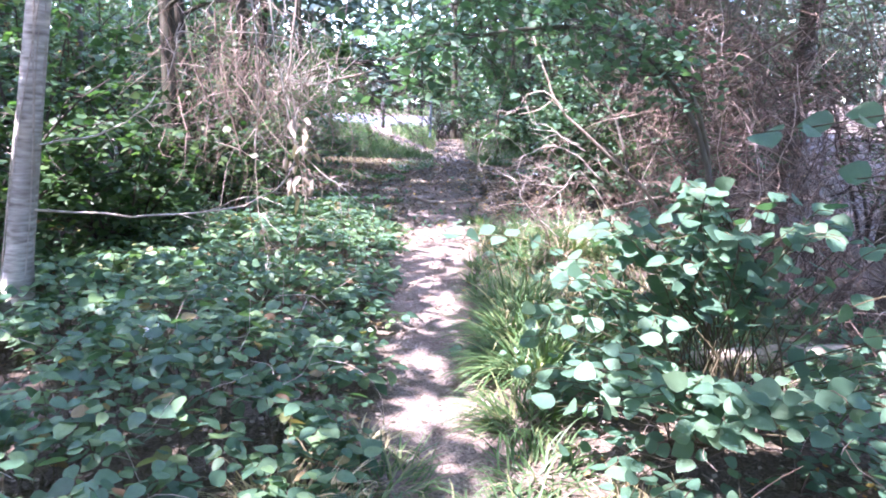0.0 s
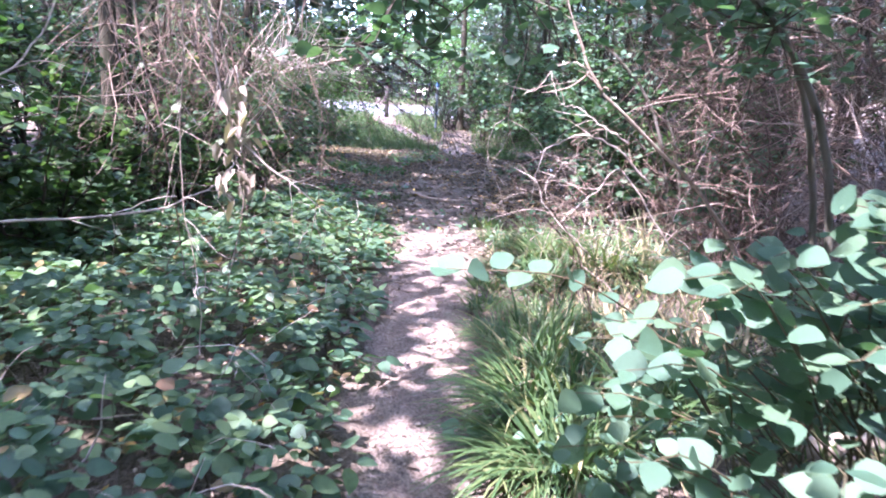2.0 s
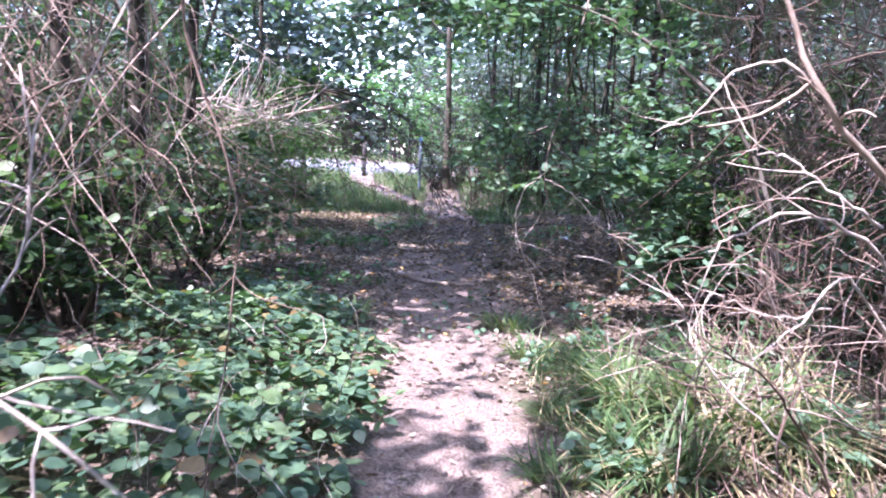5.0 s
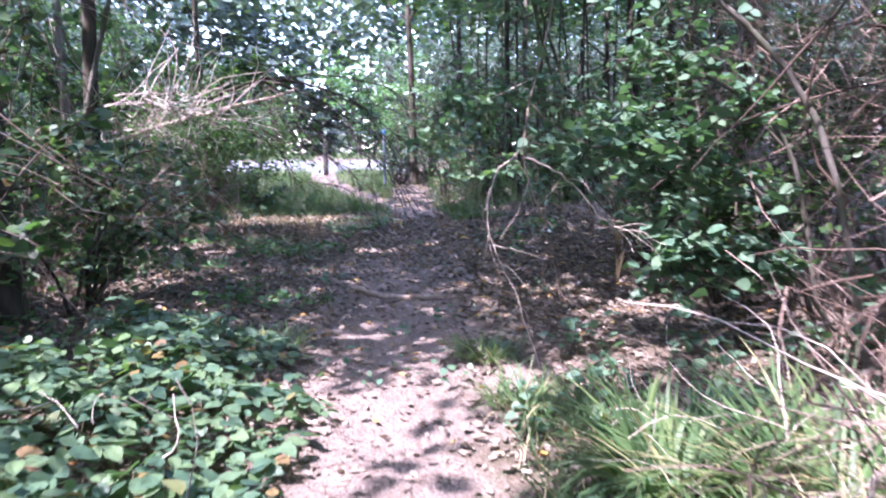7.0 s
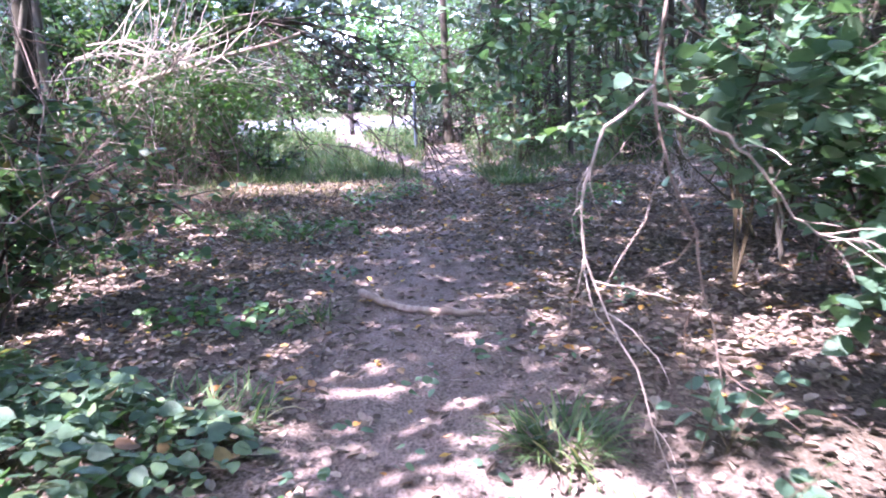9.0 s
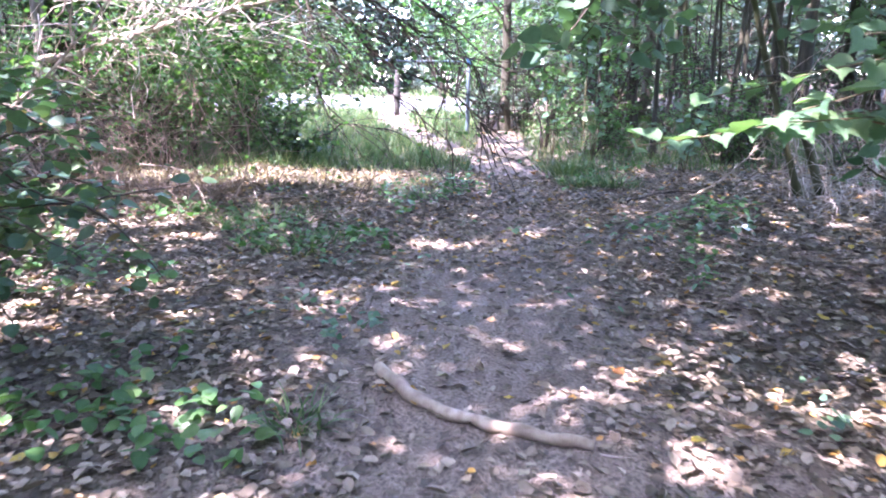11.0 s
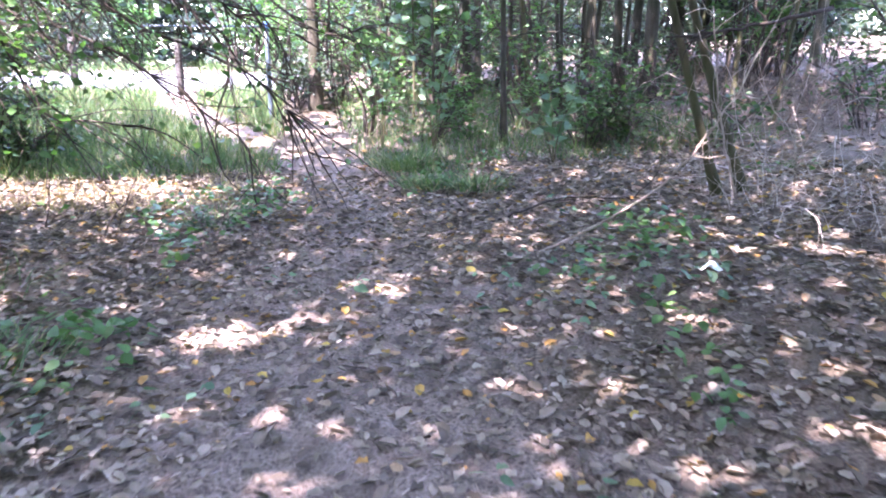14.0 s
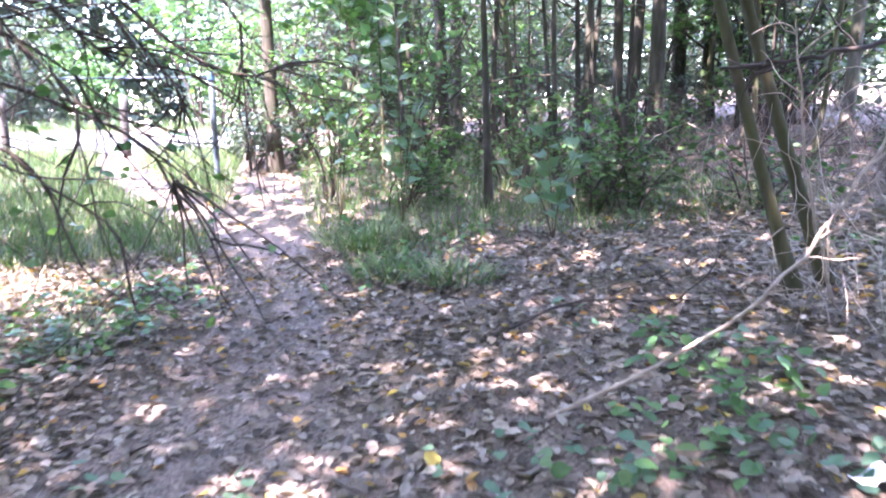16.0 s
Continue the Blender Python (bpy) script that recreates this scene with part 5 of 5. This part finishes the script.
set_tufts((
    (0.95, 9.0, 0.15, 130, (0.2, 0.4), GRASS, (0, 0)),
    (0.62, 8.0, 0.2, 160, (0.15, 0.3), GRASS, (0, 0)),
    (0.34, 6.6, 0.12, 120, (0.12, 0.3), GRASS, (0, 0)),
    (0.42, 7.2, 0.14, 130, (0.12, 0.3), GRASS, (0, 0)),
    (0.36, 5.9, 0.12, 120, (0.15, 0.35), GRASS, (-0.2, 0)),
    (0.2, 1.9, 0.2, 160, (0.1, 0.28), GRASS, (0, 0)),
    (1.2, 2.0, 0.3, 200, (0.1, 0.26), GRASS, (0, 0)),
    (0.9, 2.6, 0.25, 160, (0.08, 0.2), STRAW, (0, 0)),
    (-1.15, 10.6, 0.4, 200, (0.12, 0.25), GRASS, (0, 0)),
))
set_tufts((
    (-1.7, 15.3, 0.5, 260, (0.1, 0.25), GRASS, (0, 0)),
    (-2.2, 16.3, 0.6, 350, (0.1, 0.28), GRASS, (0, 0)),
    (-0.85, 12.2, 0.12, 90, (0.08, 0.2), GRASS, (0, 0)),
    (1.2, 19.2, 0.35, 350, (0.15, 0.35), GRASS, (0, 0)),
    (1.5, 18.6, 0.3, 260, (0.12, 0.3), GRASS, (0, 0)),
    (1.1, 20.4, 0.4, 400, (0.2, 0.5), GRASS, (0, 0)),
    (-0.8, 18.3, 0.35, 240, (0.1, 0.25), GRASS, (0, 0)),
))


set_tufts((
    (-0.2, 2.9, 0.16, 120, (0.14, 0.34), GRASS, (0.1, 0)),
    (0.12, 2.55, 0.14, 70, (0.1, 0.26), GRASS, (0, 0)),
    (-0.4, 3.2, 0.18, 90, (0.12, 0.3), STRAW, (0.1, 0)),
    (0.5, 3.05, 0.22, 150, (0.12, 0.3), GRASS, (-0.1, 0)),
    (1.0, 4.7, 0.25, 150, (0.3, 0.55), GRASS, (0, -0.2)),
    (1.4, 5.1, 0.3, 150, (0.25, 0.5), GRASS, (0, -0.1)),
    (1.9, 4.9, 0.3, 150, (0.3, 0.55), GRASS, (-0.1, -0.2)),
    (1.7, 5.7, 0.35, 120, (0.25, 0.5), STRAW, (0, -0.2)),
    (2.3, 5.4, 0.3, 130, (0.25, 0.5), GRASS, (0, -0.1)),
    (1.15, 6.1, 0.25, 110, (0.25, 0.45), STRAW, (0, 0)),
    (1.9, 8.3, 0.25, 140, (0.3, 0.6), GRASS, (-0.1, -0.1)),
))


def sward(name, box, n, length, mat, label, test=None):
    x, y = rng.uniform(box[0], box[1], n), rng.uniform(box[2], box[3], n)
    keep = off_path(x, y) > 1.2
    if test:
        keep &= test(x, y)
    x, y = x[keep], y[keep]
    n = len(x)
    p = np.stack([x, y, ground_z(x, y) - 0.005], -1)
    c = wander(p, np.stack([rng.normal(0, 0.5, n), rng.normal(0, 0.5, n), np.ones(n)], -1), rng.uniform(*length, n), 4, 0.12, 0.12)
    a = rng.uniform(0, TAU, n)
    side = np.stack([np.cos(a), np.sin(a), 0 * a], -1)[:, None, :] * (np.array([1, 0.9, 0.6, 0.06]) * 0.006)[None, :, None]
    v = np.stack([c - side, c + side], 2).reshape(n, 8, 3)
    q = np.array([(2 * i, 2 * i + 1, 2 * i + 3, 2 * i + 2) for i in range(3)])
    loops = (q[None] + (np.arange(n) * 8)[:, None, None]).ravel()
    return alone(name, Heap().add(v.reshape(-1, 3), loops, np.full(n * 3, 4)), mat, label, "grass", "stuff")


sward("grass", (-6, -0.6, 18.6, 20.6), 2200, (0.05, 0.16), STRAW, "short dry sunlit grass beyond the clearing")
sward("grass", (-6.5, -0.4, 20.4, 29.0), 24000, (0.12, 0.36), GRASS, "sunlit rough green grass beyond the clearing")
sward("grass", (0.6, 5.5, 19.5, 28.5), 9000, (0.1, 0.32), GRASS, "rough green grass under the trees")
sward("grass", (0.5, 3.2, 3.6, 9.0), 2600, (0.1, 0.3), GRASS, "thin green grass at the path's edge", lambda x, y: patchy(x * 0.4, y * 0.4 + 3) > 0.42)
sward("grass", (0.4, 2.6, 4.0, 9.0), 1100, (0.08, 0.25), STRAW, "thin dry grass at the path's edge")
sward("grass", (-14, 10, 33.5, 40), 9000, (0.2, 0.5), GRASS, "sunlit grass bank behind the track")


# low green plants on the clearing floor
def floor_plants(name, box, n, test, size, mat, label):
    x, y = rng.uniform(box[0], box[1], n), rng.uniform(box[2], box[3], n)
    keep = test(x, y)
    x, y = x[keep], y[keep]
    hp = Heap()
    for k in range(4):
        wy, up = leaf_ways(len(x), 0.35)
        z = ground_z(x, y) + rng.uniform(0.02, 0.14, len(x))
        leaves(hp, OVATE, np.stack([x + rng.normal(0, 0.03, len(x)), y + rng.normal(0, 0.03, len(x)), z], -1), wy, up, rng.uniform(*size, len(x)))
    return alone(name, hp, mat, label, "plants", "stuff")


floor_plants("ground_plants", (-4.5, 4.5, 9.5, 20), 4200, lambda x, y: (off_path(x, y) > 1.5) & (patchy(x * 0.22 + 4, y * 0.22) > 0.58 + 0.1 * (x > 0)), (0.04, 0.08), LIGHT_LEAF, "patches of low green seedlings among leaf litter")
floor_plants("ground_plants", (-3.6, -0.9, 11, 18), 900, lambda x, y: patchy(x * 0.35 + 1, y * 0.35) > 0.6, (0.05, 0.09), LIGHT_LEAF, "green seedlings at the edge of the leaf litter")
floor_plants("ground_plants", (-1.6, 2.4, 9.5, 18), 380, lambda x, y: patchy(x * 0.4 + 4, y * 0.4) > 0.66, (0.04, 0.07), BUSH, "scattered low green seedlings among leaf litter")
floor_plants("ground_plants", (0.5, 3.5, 2.0, 9.5), 1500, lambda x, y: patchy(x * 0.4, y * 0.4) > 0.55, (0.04, 0.08), BUSH, "low green seedlings under the bushes")


# ---- leaf litter ----
DEAD_LEAF = leaves(Heap(), CRUMPLED[1], np.zeros((1, 3)), [(1, 0, 0)], [(0, 0, 1)], 1.0).mesh("dead_leaf", LITTER)


def litter(name, box, n, weight, size, label, single=0):
    x, y = rng.uniform(box[0], box[1], n), rng.uniform(box[2], box[3], n)
    keep = rng.random(n) < weight(x, y)
    x, y = x[keep], y[keep]
    m = len(x)
    wy, up = leaf_ways(m, 0.28)
    wy[:, 2] = rng.normal(0, 0.12, m)
    p, s = np.stack([x, y, ground_z(x, y) + rng.uniform(0.006, 0.022, m)], -1), rng.uniform(*size, m)
    ob = thing(name, float(x.mean()), float(y.mean()), float(ground_z(x.mean(), y.mean())), label, "leaf litter")
    near = np.argsort(np.abs(x) + np.abs(y - 12.8))
    for q in near[:single]:
        lf = new("dead_leaf", DEAD_LEAF)
        lf.parent = ob
        lf.matrix_basis = Matrix.LocRotScale(Vector(p[q] - ORIGIN[ob.name]), Matrix(frames(wy[q:q + 1], up[q:q + 1])[0].tolist()).to_quaternion(), (s[q], s[q], s[q]))
    rest = near[single:]
    carpet = Heap()
    for q, form in enumerate(CRUMPLED + [CURLED]):
        sel = rest[q::5]
        leaves(carpet, form, p[sel], wy[sel], up[sel], s[sel])
    part("leaf_carpet", carpet, LITTER, ob, kind="stuff")


litter("leaf_litter", (-4.5, 5.0, 8.5, 20.5), 80000, lambda x, y: (0.2 + 0.45 * smooth(13.8, 15.5, y) + (0.8 - 0.45 * smooth(13.8, 15.5, y)) * smooth(0.25, 1.15, off_path(x, y) + 0.5 * (patchy(x, y) - 0.5))) * (0.25 + 0.75 * smooth(9.5, 12.5, y)), (0.03, 0.08), "carpet of dry brown fallen leaves", 290)
litter("leaf_litter", (-4.5, 4.5, 1.0, 9.8), 20000, lambda x, y: 0.22 + 0.6 * smooth(0.8, 1.6, off_path(x, y)), (0.02, 0.06), "scattered dry brown fallen leaves")
litter("leaf_litter", (-8, 10, 14, 29), 12000, lambda x, y: 0.8 * ((np.abs(x) > 4) | (y > 20)), (0.06, 0.12), "dry brown fallen leaves under the trees")
YELLOW_LEAF = leaves(Heap(), CURLED, np.zeros((1, 3)), [(1, 0, 0)], [(0, 0, 1)], 1.0).mesh("fallen_leaf", YELLOW)
for q in range(24):
    x, y = rng.uniform(-2.2, 2.6), rng.uniform(10.5, 18.5)
    lf = new("fallen_leaf", YELLOW_LEAF)
    s = rng.uniform(0.05, 0.085)
    lf.matrix_basis = Matrix.LocRotScale((x, y, float(ground_z(x, y)) + 0.018), Euler((rng.normal(0, 0.2), rng.normal(0, 0.2), rng.uniform(0, TAU))), (s, s, s))
    tagged(lf, "single yellow-orange fallen leaf on the litter", "leaf", "yellow fallen leaves")

# crumbs of soil and twigs on the path
n = 2600
x, y = rng.normal(0, 0.7, n), rng.uniform(1.5, 18, n)
x = x * np.interp(y, HALF_Y, HALF_X) + np.interp(y, PATH_Y, PATH_X)
p = np.stack([x, y, ground_z(x, y) + 0.006], -1)
a = rng.uniform(0, TAU, n)
tw = wander(p, np.stack([np.cos(a), np.sin(a), 0 * a], -1), rng.uniform(0.03, 0.14, n), 4, 0.15)
tw[:, :, 2] = ground_z(tw[:, :, 0], tw[:, :, 1]) + 0.005
alone("twig_litter", tubes(Heap(), tw, taper(n, 4, rng.uniform(0.001, 0.003, n), 0.5), 3), DRY_TWIG, "tiny dry twigs strewn on the path", "twigs", "stuff")
